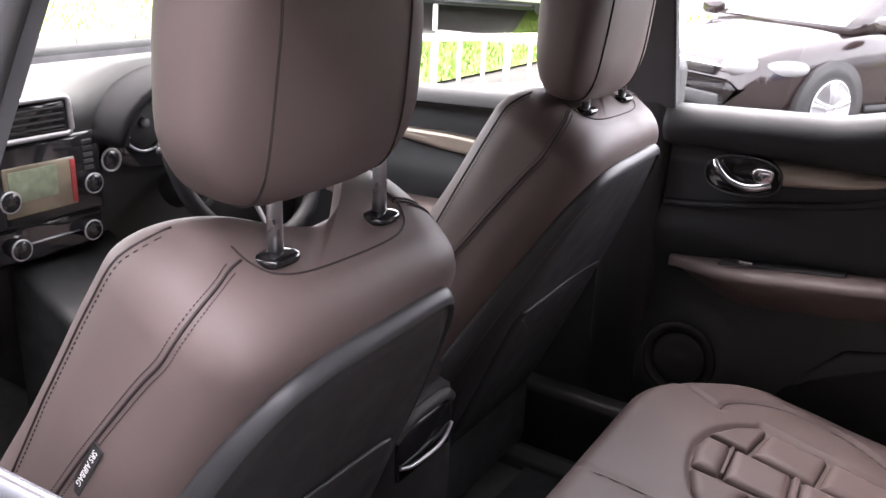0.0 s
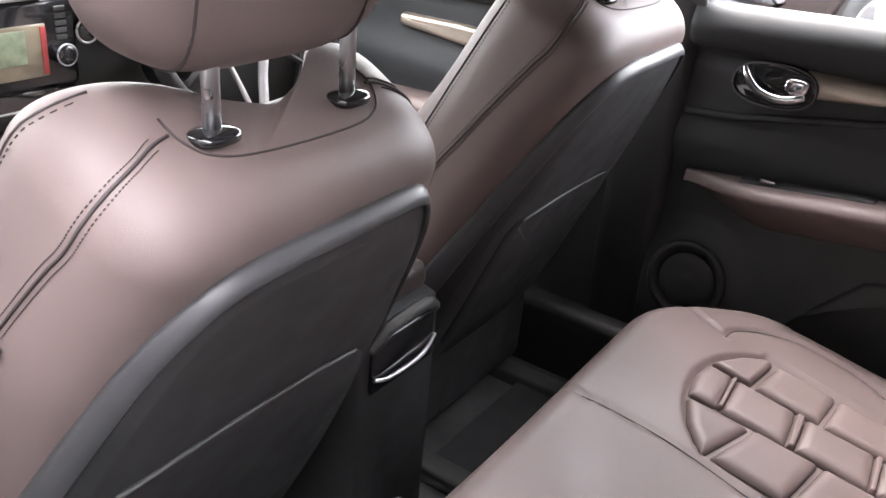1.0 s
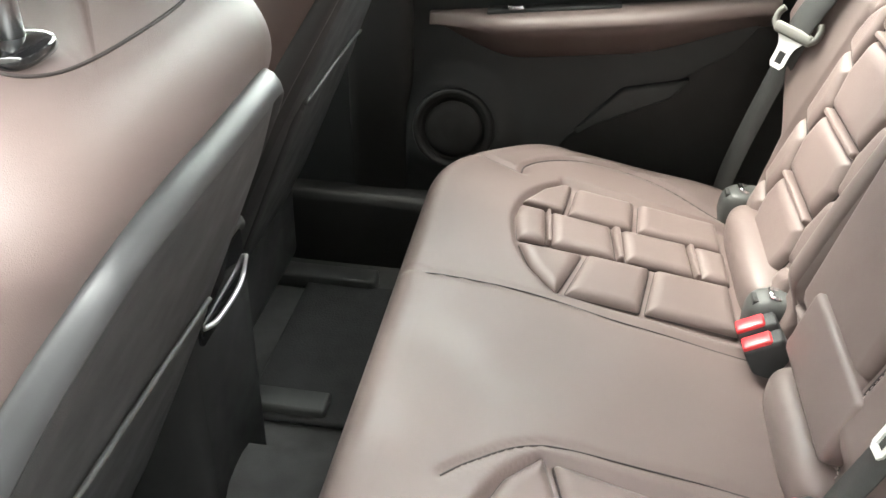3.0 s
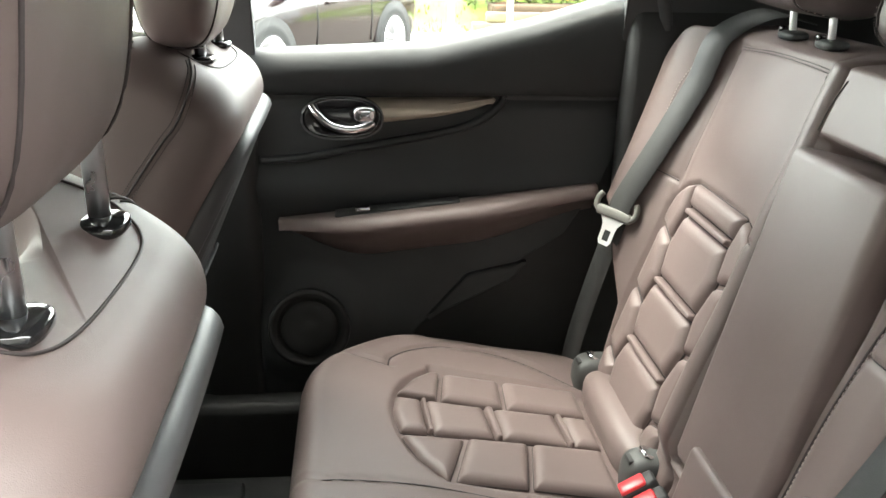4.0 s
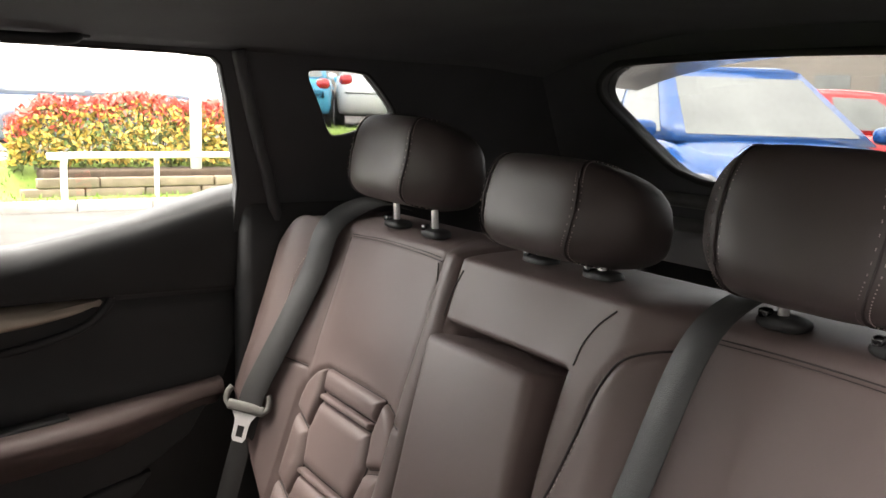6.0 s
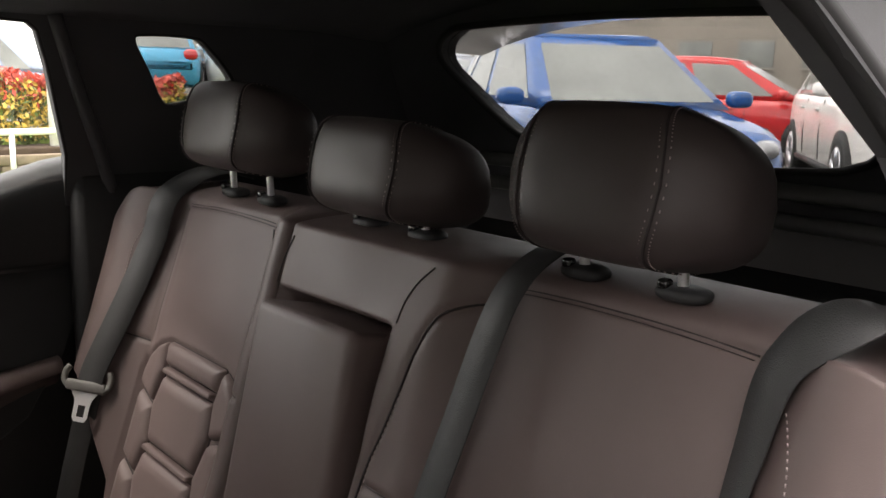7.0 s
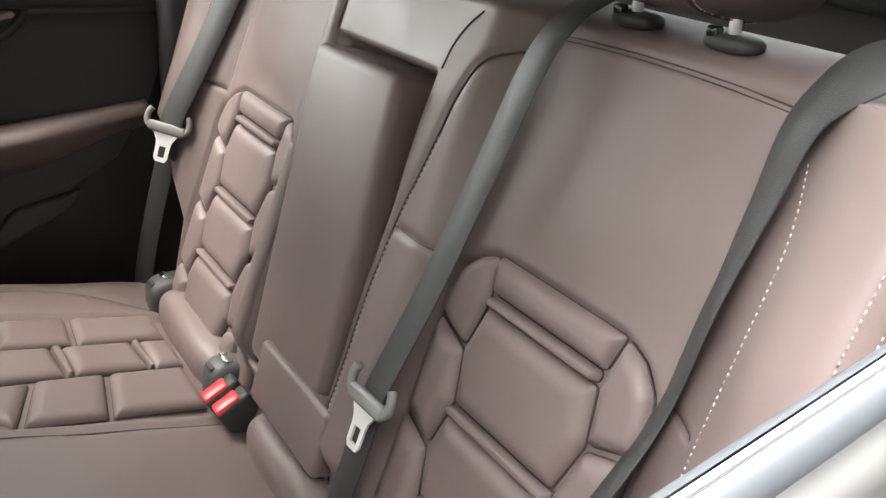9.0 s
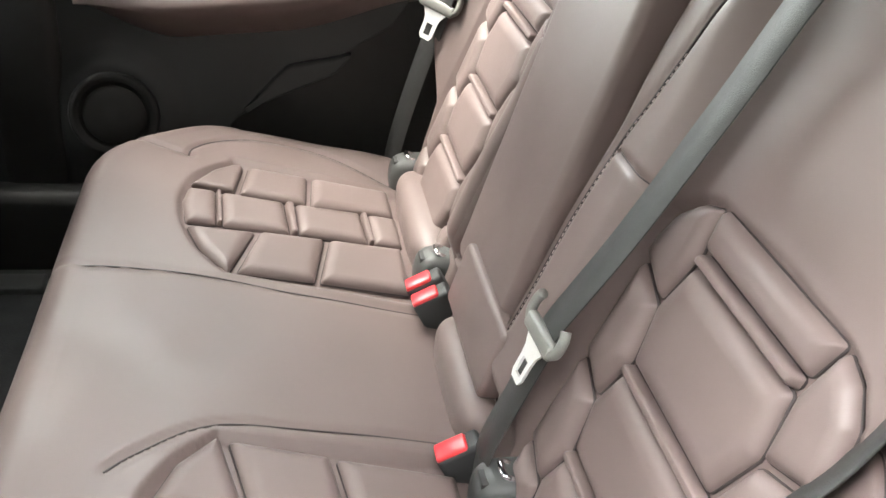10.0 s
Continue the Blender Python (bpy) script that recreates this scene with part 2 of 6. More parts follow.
def inset_poly(poly, d):
    """Moves every edge of a 2D polygon inwards by d; None where an edge would vanish."""
    P = [np.array(p, float) for p in poly]
    n = len(P)
    area = sum(p[0] * q[1] - p[1] * q[0] for p, q in zip(P, P[1:] + P[:1]))
    turn = 1 if area > 0 else -1
    way = [(P[(i + 1) % n] - P[i]) / (np.linalg.norm(P[(i + 1) % n] - P[i]) + 1e-9) for i in range(n)]
    out = []
    for i in range(n):
        u, v = way[i - 1], way[i]
        m = (np.array((-u[1], u[0])) + np.array((-v[1], v[0]))) * turn
        m = m / (np.linalg.norm(m) + 1e-9)
        out.append(P[i] + m * d / max(0.35, float(m @ np.array((-u[1], u[0]))) * turn))
    for i in range(n):
        if (out[(i + 1) % n] - out[i]) @ way[i] < 0.0015:
            return None
    return out


def pad(poly, surf, height, edge=0.012, sink=0.006, crown=0.0, corner=0.008):
    """A stuffed panel over a 2D outline; surf(a, b, w) lays it on its seat."""
    while edge > 0.001 and inset_poly(poly, edge + 0.001) is None:
        edge *= 0.85
    rings = []
    for k, h in ((0, None), (0, 0), (0.07, 0.36), (0.22, 0.64), (0.45, 0.85), (0.72, 0.965), (1.0, 1.0), (1.0 + 0.0006 / edge, 1.0)):
        shape = round_poly(inset_poly(poly, edge * k) or poly, max(0.0035, corner - 0.5 * edge * k), 5)
        rings.append([surf(*p, -sink if h is None else h * height) for p in shape])
    return loft(rings)


def curved_pad(poly, surf, height, edge=0.012, sink=0.006, crown=0.004, corner=0.008):
    """A panel that follows a curved surface; surf(a, b, w) lays it on its seat."""
    ring = resample(round_poly(poly, max(corner, edge * 1.7), 5), 0.012)
    n = len(ring)
    c = sum(ring) / n
    area = sum(p[0] * q[1] - p[1] * q[0] for p, q in zip(ring, ring[1:] + ring[:1]))
    turn = 1 if area > 0 else -1
    normals = []
    for i in range(n):
        d = ring[(i + 1) % n] - ring[i - 1]
        l = np.linalg.norm(d) + 1e-9
        normals.append(np.array((-d[1], d[0])) / l * turn)
    span = min(abs((c - p) @ m) for p, m in zip(ring, normals))
    edge = min(edge, span * 0.6)
    crown = crown * min(1.0, max(0.0, 1.6 * span / max(np.linalg.norm(p - c) for p in ring) - 0.35))
    rings = []
    for inset, w in ((0, -sink), (0.0, 0.0), (edge * 0.10, height * 0.42), (edge * 0.35, height * 0.78), (edge, height)):
        rings.append([surf(*(p + m * inset), w) for p, m in zip(ring, normals)])
    rings.append([surf(*(p + m * min(edge + 0.0016, span * 0.8)), height) for p, m in zip(ring, normals)])
    core = [p + m * min(edge + 0.0016, span * 0.8) for p, m in zip(ring, normals)]
    for k in (0.88, 0.74, 0.58, 0.42, 0.26, 0.12, 0.02):
        rings.append([surf(*(c + (p - c) * k), height + crown * (1 - k * k)) for p in core])
    return loft(rings)


def sstep(a, b, x):
    t = np.clip((np.asarray(x, float) - a) / (b - a), 0, 1)
    return t * t * (3 - 2 * t)


def seg_dist(px, py, line):
    """Distance of points to a 2D polyline."""
    best = np.full(np.shape(px), 9.0)
    for (ax, ay), (bx, by) in zip(line[:-1], line[1:]):
        dx, dy = bx - ax, by - ay
        t = np.clip(((px - ax) * dx + (py - ay) * dy) / (dx * dx + dy * dy + 1e-12), 0, 1)
        best = np.minimum(best, np.hypot(px - ax - t * dx, py - ay - t * dy))
    return best


def plate(outer, holes, place, thick):
    """A flat trim with openings through it: outlines in 2D, laid into the place by place(a, b, depth)."""
    bm = bmesh.new()
    for loop in [outer] + holes:
        vs = [bm.verts.new((p[0], p[1], 0)) for p in loop]
        for i in range(len(vs)):
            bm.edges.new((vs[i - 1], vs[i]))
    bmesh.ops.triangle_fill(bm, use_beauty=True, use_dissolve=False, edges=bm.edges[:])
    bm.verts.index_update()
    flat = [(v.co.x, v.co.y) for v in bm.verts]
    tris = [tuple(v.index for v in f.verts) for f in bm.faces]
    bm.free()
    k = len(flat)
    verts = [place(a, b, 0.0) for a, b in flat] + [place(a, b, thick) for a, b in flat]
    faces = tris + [tuple(i + k for i in reversed(t)) for t in tris]
    start = 0
    for loop in [outer] + holes:
        m = len(loop)
        for i in range(m):
            p, q = start + i, start + (i + 1) % m
            faces.append((p, q, q + k, p + k))
        start += m
    return verts, faces


def stitches(line, surf, length=0.004, gap=0.0035, r=0.0007, lift=0.0006):
    """A row of short thread runs along a polyline on a seat."""
    pts = [np.array(surf(a, b, lift)) for a, b in line]
    seg = [np.linalg.norm(q - p) for p, q in zip(pts[:-1], pts[1:])]
    total = sum(seg)
    cum = np.concatenate([[0], np.cumsum(seg)])

    def at(d):
        i = min(np.searchsorted(cum, d, side="right") - 1, len(seg) - 1)
        return pts[i] + (pts[i + 1] - pts[i]) * ((d - cum[i]) / max(seg[i], 1e-9))
    shapes = []
    d = 0.0
    while d + length < total:
        shapes.append(tube([at(d), at(d + length / 2), at(d + length)], r, 4))
        d += length + gap
    return merge(*shapes)


# ---- rear bench ----
def back_y(z):
    return -0.046 - 0.335 * (z - 0.85)


def back_pt(x, z, w=0.0):
    return (x, back_y(z) + 0.948 * w, z + 0.318 * w)


INNER_SEAM = [(0.117, 0.62), (0.118, 0.86), (0.123, 0.988), (0.138, 1.047), (0.149, 1.094), (0.158, 1.141), (0.176, 1.178), (0.205, 1.200), (0.235, 1.212)]
INNER_SEAM = [tuple(p) for p in smooth_path(INNER_SEAM, 5)]
SLOT = (-0.104, 0.134)


def quilt_centre(x):
    return np.where(np.asarray(x) > 0, 0.373, 0.363)


def top_seam(ax):
    return 1.227 + 0.006 * (1 - ((ax - 0.36) / 0.16) ** 2)


def back_relief(x, z):
    ax = np.abs(x)
    right = np.asarray(x) > 0
    # raised borders beside the door and beside the middle
    w = 0.068 * sstep(0.508, 0.632, ax) + 0.040 * (1 - sstep(0.172, 0.242, ax)) * sstep(0.655, 0.720, z)
    w = w + 0.004 * np.exp(-((ax - 0.37) / 0.09) ** 2) * sstep(1.02, 1.08, z) - 0.004
    w = w - np.where(right, 0.090 * sstep(0.645, 0.700, ax) ** 2, 0.095 * sstep(0.650, 0.715, ax) ** 2)
    # the far wing narrows towards the cushion
    rim = np.interp(z, [0.60, 0.76, 0.90, 1.02], [0.540, 0.560, 0.640, 0.740])
    w = w - np.where(right, 0.130, 0.0) * sstep(rim - 0.025, rim + 0.035, ax)
    slot = sstep(SLOT[0] - 0.006, SLOT[0] + 0.002, x) * (1 - sstep(SLOT[1] - 0.002, SLOT[1] + 0.006, x)) * sstep(0.690, 0.700, z) * (1 - sstep(1.149, 1.156, z))
    w = w - 0.085 * slot
    # recess that takes the quilted pads, arched at its top
    off = np.abs(ax - quilt_centre(x))
    top = np.interp(off, [0.0, 0.094, 0.125, 0.148, 0.1565, 0.158], [1.016, 1.014, 1.003, 0.980, 0.950, 0.0])
    inpat = 1 - sstep(-0.004, 0.003, z - top)
    w = w + (-0.012 - w) * inpat
    # sewn grooves
    w = w - 0.004 * np.exp(-((ax - 0.526) / 0.004) ** 2) * (1 - sstep(1.220, 1.226, z)) * (1 - inpat)
    w = w - np.where(right, 0.004, 0.0) * np.exp(-((ax - 0.240) / 0.004) ** 2) * (1 - inpat)
    w = w - np.where(right, 0.0, 0.006) * np.exp(-(seg_dist(ax, z, INNER_SEAM) / 0.004) ** 2)
    w = w - 0.004 * np.exp(-((z - top_seam(ax)) / 0.0035) ** 2) * sstep(0.236, 0.242, ax) * (1 - sstep(0.522, 0.53, ax))
    tee = np.where(right, 0.996, 0.984)
    w = w - 0.006 * np.exp(-((z - tee) / 0.0035) ** 2) * (sstep(0.528, 0.534, ax) * (1 - sstep(0.576, 0.584, ax)) + sstep(np.where(right, 0.165, 0.123), np.where(right, 0.170, 0.127), ax) * (1 - sstep(0.198, 0.206, ax)))
    # soft creases
    w = w + 0.0012 * np.sin(31 * z + 9 * x) * np.sin(23 * x + 4)
    w = w + 0.0016 * np.sin(14 * z + 21 * x + 1.3) * sstep(1.0, 1.05, z)
    return w


def back_section(x0, x1, n):
    """One upright backrest section, from x0 to x1, as a closed skin."""
    rings = []
    zs = np.concatenate([np.linspace(0.56, 0.68, 10), np.linspace(0.685, 1.236, 134)])
    for i in range(n + 1):
        x = x0 + (x1 - x0) * i / n
        e = min(i, n - i) / 3.0
        edge = -0.010 * max(0.0, 1 - e) ** 2
        w = back_relief(np.full(zs.shape, x), zs) + edge
        fall = 1 - 0.17 * float(sstep(0.585, 0.700, x)) ** 1.5 - 0.03 * float(sstep(0.600, 0.690, -x)) ** 2
        ring = [back_pt(x, 0.56 + (z - 0.56) * fall, k) for z, k in zip(zs, w)]
        y0, z0 = ring[-1][1], ring[-1][2]
        for a in (20, 40, 60, 80):
            ring.append((x, y0 - 0.05 * (1 - math.cos(radians(a))) - 0.03 * math.sin(radians(a)) * a / 90, z0 + (1.255 + edge - z0) * math.sin(radians(a))))
        drop = (0.075 if x > 0 else 0.05) * float(sstep(0.57 if x > 0 else 0.60, 0.69, abs(x)))
        ring[-4:] = [(p[0], p[1], p[2] - drop * (k + 1) / 4) for k, p in enumerate(ring[-4:])]
        for y, z in ((-0.270, 1.256), (-0.300, 1.250), (-0.315, 1.222), (-0.27, 0.90), (-0.14, 0.57)):
            ring.append((x, y, z + edge - (drop if z > 1 else 0)))
        rings.append(ring)
    return loft(rings)


def pattern_back(cx, s):
    """Outlines of the quilted pads of one backrest; s is +1 where the door is on the +x side."""
    P = [[(-0.093, 1.010), (0.093, 1.010), (0.085, 0.975), (-0.085, 0.975)]]
    for z0, z1 in ((0.9715, 0.9615), (0.8495, 0.8405), (0.7400, 0.7315)):
        P.append([(-0.082, z0), (0.082, z0), (0.082, z1), (-0.082, z1)])
    for top, mid, low in ((0.9575, 0.907, 0.8530), (0.8365, 0.793, 0.7440), (0.7275, 0.690, 0.6300)):
        P.append([(-0.083, top), (0.083, top), (0.096, mid), (0.079, low), (-0.079, low), (-0.096, mid)])
    for q in (-1, 1):
        P.append([(q * a, b) for a, b in ((0.098, 1.008), (0.122, 0.999), (0.143, 0.978), (0.152, 0.950), (0.152, 0.928), (0.101, 0.911), (0.090, 0.962))])
        for top in (0.919, 0.803):
            P.append([(q * a, top + b) for a, b in ((0.152, 0.0), (0.152, -0.107), (0.101, -0.123), (0.086, -0.069), (0.101, -0.016))])
        P.append([(q * a, b) for a, b in ((0.152, 0.687), (0.152, 0.630), (0.092, 0.630), (0.100, 0.672))])
    return [[(cx + s * a, b) for a, b in p] for p in P]


rear_seat = thing("rear_seat", (0, 0.2, 0.43), "plum leather rear bench seat with quilted panels and stitched seams", "car seat")
seat_back_right = add("backrest", back_section(0.152, 0.690, 116), LEATHER, rear_seat, "single backrest section, upright")
seat_back_left = add("backrest", back_section(-0.700, 0.146, 180), LEATHER, rear_seat, "wide backrest section with armrest recess")


def back_on(x, z, w=0.0):
    return back_pt(x, z, float(back_relief(np.array([x]), np.array([z]))[0]) + w)


def back_flat(x, z, w=0.0):
    return back_pt(x, z, -0.014 + w)


for cx, s, owner in ((0.373, 1, seat_back_right), (-0.363, -1, seat_back_left)):
    for outline in pattern_back(cx, s):
        add("quilted_pad", pad(inset_poly(outline, -0.0012), back_flat, 0.0175, edge=0.0210, crown=0.0, corner=0.005), LEATHER, owner)
        # dark tube in the groove: sewn seam, with crease shade put in its colour
        add("pad_seam_shade", tube([back_flat(a, b, 0.0030) for a, b in round_poly(outline, 0.005, 3)], 0.0020, 5, loop=True), SEAM, owner)
    lines = [[(s * 0.526, z) for z in np.linspace(1.015, 1.222, 30)], [(s * a, top_seam(a)) for a in np.linspace(0.242, 0.524, 24)]]
    for l in lines:
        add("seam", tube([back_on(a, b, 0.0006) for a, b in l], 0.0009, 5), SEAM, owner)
    add("seam", tube([back_on(s * a, top_seam(a) - 0.0045, 0.0004) for a in np.linspace(0.246, 0.520, 40)], 0.0006, 5), SEAM, owner)
    tee = 0.996 if s > 0 else 0.984
    for a0, a1 in ((0.530, 0.580), (0.168 if s > 0 else 0.126, 0.204)):
        add("seam", tube([back_on(s * a, tee, 0.0008) for a in np.linspace(a0, a1, 10)], 0.0012, 5), SEAM, owner)
    add("stitching", stitches([(s * (0.593 - 0.02 * max(0.0, (z - 1.12) / 0.07) ** 2), z) for z in np.linspace(0.62, 1.195, 64)], back_on, length=0.0030, gap=0.0030, r=0.0007), THREAD, owner, "pale decorative stitching")
add("seam", tube([back_on(0.240 + 0.010 * max(0.0, (z - 1.17) / 0.05) ** 2, z, 0.0008) for z in np.linspace(1.02, 1.222, 40)], 0.0011, 5), SEAM, seat_back_right)
add("seam", tube([back_on(-a, b, 0.003) for a, b in INNER_SEAM], 0.0015, 5), SEAM, seat_back_left)
add("stitching", stitches([(-a - 0.006, b) for a, b in INNER_SEAM if b < 1.10], back_on, r=0.0007), THREAD, seat_back_left, "pale decorative stitching")
for line in ([(-0.117, 1.160), (-0.121, 1.185), (-0.135, 1.209), (-0.156, 1.228)], [(0.141, 1.159), (0.138, 1.190), (0.128, 1.222)]):
    add("seam", tube([back_on(a, b, 0.0006) for a, b in smooth_path(line, 6)], 0.0011, 5), SEAM, seat_back_left)
for x in (-0.668, -0.679):
    add("stitching", stitches([(x, z) for z in np.linspace(0.62, 1.165, 60)], back_on, length=0.0030, gap=0.0030, r=0.0007), THREAD, seat_back_left, "pale decorative stitching")

# folding armrest, stowed upright in the middle backrest
tilt = Matrix.Rotation(radians(13), 3, "X")
armrest = add("centre_armrest", block((0.020, -0.0826, 0.924), (0.216, 0.120, 0.455), 0.014, tilt), LEATHER, rear_seat, "folding armrest, stowed upright")
add("hinge_flap", block((-0.032, 0.022, 0.718), (0.206, 0.030, 0.092), 0.008, tilt), LEATHER, armrest)


# ---- rear cushion ----
def cush_z(y):
    return 0.60 + 0.22 * (y - 0.05)


CUSH_LINES = [
    [(0.100, 0.53), (0.120, 0.505), (0.138, 0.42), (0.140, 0.34), (0.133, 0.22), (0.130, 0.05)],
    [(-0.228, 0.440), (-0.196, 0.412), (-0.150, 0.355), (-0.135, 0.28), (-0.128, 0.05)],
    [(0.503, 0.474), (0.494, 0.440), (0.484, 0.404)],
    [(0.487, 0.410), (0.518, 0.404), (0.552, 0.376), (0.578, 0.330), (0.588, 0.280), (0.580, 0.190), (0.522, 0.062)],
    [(-0.487, 0.410), (-0.518, 0.404), (-0.552, 0.376), (-0.578, 0.330), (-0.588, 0.280), (-0.580, 0.190), (-0.522, 0.062)],
]
CUSH_LINES = [[tuple(p) for p in smooth_path(l, 5)] for l in CUSH_LINES]
PAT_RING = [(0.160, 0.060), (0.153, 0.338), (0.200, 0.380), (0.260, 0.407), (0.330, 0.416), (0.400, 0.402), (0.450, 0.375), (0.483, 0.345), (0.505, 0.060)]
PAT_TOP = [tuple(p) for p in smooth_path(PAT_RING[1:-1], 6)]


def cush_relief(x, y):
    ax = np.abs(x)
    w = -0.014 * sstep(0.58, 0.66, ax) ** 1.5 + 0.016 * sstep(0.50, 0.60, ax) * np.clip((0.45 - y) / 0.35, 0, 1)
    w = w + 0.008 * np.exp(-((ax - 0.33) / 0.2) ** 2) - 0.004
    for i, l in enumerate(CUSH_LINES):
        w = w - (0.0045 if i < 2 else 0.006) * np.exp(-(seg_dist(x, y, l) / 0.005) ** 2)
    top = np.interp(ax, [p[0] for p in PAT_TOP], [p[1] for p in PAT_TOP])
    d = np.minimum(np.minimum(ax - 0.153, 0.500 - ax), (top - y) * 0.8)
    w = w - 0.012 * sstep(0.0, 0.006, d)
    w = w + 0.0012 * np.sin(27 * y + 6) * np.sin(19 * x + 11 * y)
    return w


def cush_front(x):
    a = max(0.0, abs(x) - 0.36) / 0.30
    return 0.560 - 0.215 * a ** 2.2


def cush_pt(x, y, w=0.0):
    return (x, y - 0.215 * w, cush_z(y) + 0.976 * w)


def cush_on(x, y, w=0.0):
    return cush_pt(x, y, float(cush_relief(np.array([x]), np.array([y]))[0]) + w)


def cush_flat(x, y, w=0.0):
    return cush_pt(x, y, -0.010 + w)


def cushion_skin():
    rings = []
    xs = np.linspace(-0.660, 0.660, 194)
    for i, x in enumerate(xs):
        yf = cush_front(x)
        R = 0.050
        e = min(i, len(xs) - 1 - i) / 4.0
        edge = -0.022 * max(0.0, 1 - e) ** 2
        ys = np.linspace(-0.02, yf - R, 110)
        w = cush_relief(np.full(ys.shape, x), ys) + edge
        ring = [cush_pt(x, y, k) for y, k in zip(ys, w)]
        y0, z0 = ring[-1][1], ring[-1][2]
        for a in range(10, 100, 10):
            ring.append((x, y0 + R * math.sin(radians(a)), z0 - R * (1 - math.cos(radians(a))) + 0.012 * math.sin(radians(a * 2))))
        ring += [(x, yf - 0.008, z0 - 0.12), (x, yf - 0.05, 0.43), (x, 0.0, 0.43), (x, -0.05, 0.50)]
        rings.append(ring)
    return loft(rings)


cushion = add("cushion", cushion_skin(), LEATHER, rear_seat, "wide bench cushion")


def pattern_cushion(s):
    P = [
        # inner row
        [(0.158, 0.335), (0.205, 0.374), (0.262, 0.396), (0.276, 0.300)],
        [(0.164, 0.322), (0.281, 0.291), (0.292, 0.195), (0.172, 0.215)],
        [(0.174, 0.206), (0.294, 0.185), (0.306, 0.070), (0.182, 0.070)],
        # middle row
        [(0.272, 0.398), (0.330, 0.408), (0.374, 0.402), (0.378, 0.362), (0.279, 0.356)],
        [(0.280, 0.346), (0.378, 0.352), (0.384, 0.256), (0.290, 0.248)],
        [(0.296, 0.232), (0.386, 0.236), (0.398, 0.130), (0.304, 0.124)],
        [(0.308, 0.112), (0.399, 0.116), (0.402, 0.066), (0.312, 0.066)],
        # outer row
        [(0.384, 0.400), (0.444, 0.370), (0.476, 0.340), (0.480, 0.322), (0.386, 0.334)],
        [(0.388, 0.324), (0.481, 0.312), (0.488, 0.214), (0.392, 0.220)],
        [(0.394, 0.210), (0.489, 0.204), (0.497, 0.070), (0.408, 0.070)],
        # thin bars between the middle pads
        [(0.282, 0.3545), (0.376, 0.3600), (0.377, 0.3545), (0.282, 0.3490)],
        [(0.292, 0.2450), (0.384, 0.2530), (0.385, 0.2400), (0.294, 0.2350)],
        [(0.306, 0.1220), (0.397, 0.1280), (0.398, 0.1190), (0.307, 0.1140)],
    ]
    return [[(s * a, b) for a, b in p] for p in P]


for s in (1, -1):
    for outline in pattern_cushion(s):
        add("quilted_pad", pad(inset_poly(outline, -0.0010), cush_flat, 0.0135, edge=0.0180, crown=0.0, corner=0.005), LEATHER, cushion)
        # seam round each cushion pad, kept dark to stand in for crease shade
        add("pad_seam_shade", tube([cush_flat(a, b, 0.0015) for a, b in round_poly(outline, 0.005, 3)], 0.0016, 5, loop=True), SEAM, cushion)
for l in CUSH_LINES:
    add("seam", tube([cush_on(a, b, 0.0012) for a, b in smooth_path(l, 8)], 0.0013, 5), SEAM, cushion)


# ---- head restraints ----
def rear_head_restraint(cx, w, zc, hz, label, cy=-0.186, depth=0.054):
    t = thing("head_restraint", (cx, -0.205, 1.255), label, "head restraint", "rear head restraints")

    def shape(x, y, z):
        k = 1.0 - 0.20 * max(0, -z) ** 2 - 0.17 * max(0, z) ** 2
        return x * k, y * (1 - 0.18 * z) + 0.18 * z - 0.08 * x * x - 1.15 * max(0.0, abs(x) - 0.58), z
    rot = Matrix.Rotation(radians(12), 3, "X")
    pill = pillow((cx, cy, zc), (w / 2, depth, hz), 4.0, 44, 26, shape, rot)
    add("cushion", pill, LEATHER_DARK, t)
    for q in (-1, 1):
        path = []
        for k in range(25):
            a = -2.4 + 4.8 * k / 24
            e = 2 / 4.0
            y, z = math.copysign(abs(math.cos(a)) ** e, math.cos(a)), math.copysign(abs(math.sin(a)) ** e, math.sin(a))
            x = q * 0.60
            f = (1 - abs(x) ** 4) ** 0.25
            X, Y, Z = shape(x, y * f, z * f)
            v = rot @ Vector((X * w / 2 * 1.003, Y * depth * 1.012, Z * hz * 1.008))
            path.append((cx + v.x, cy + v.y, zc + v.z))
        add("seam", tube(path, 0.0015, 5), SEAM, t)
        for off in (0.006, -0.006):
            half = [tube([(a[0] + off, *a[1:]), tuple((np.array(a) + np.array(b)) / 2 + np.array((off, 0, 0)))], 0.0007, 4) for a, b in zip(smooth_path(path[2:23], 6)[:-1:2], smooth_path(path[2:23], 6)[1::2])]
            add("stitching", merge(*half), THREAD, t, "pale decorative stitching")
    for q in (-1, 1):
        px = cx - 0.012 + q * 0.058
        add("post", tube([(px, -0.205, 1.235), (px, -0.198, zc - hz * 0.5)], 0.0055, 12), STEEL, t)
        base = add("guide_sleeve", pillow((px, -0.205, 1.256), (0.027, 0.019, 0.008), 2.8, 24, 10), PLASTIC, t)
        add("button", block((px + 0.014, -0.194, 1.264), (0.012, 0.012, 0.010), 0.003), GLOSS, base)
    return t


rear_head_restraint(-0.359, 0.272, 1.351, 0.074, "dark leather outer head restraint raised on chrome posts")
rear_head_restraint(0.375, 0.288, 1.363, 0.068, "dark leather outer head restraint raised on chrome posts")
rear_head_restraint(0.006, 0.286, 1.331, 0.062, "smaller dark leather middle head restraint, lowered on its posts")


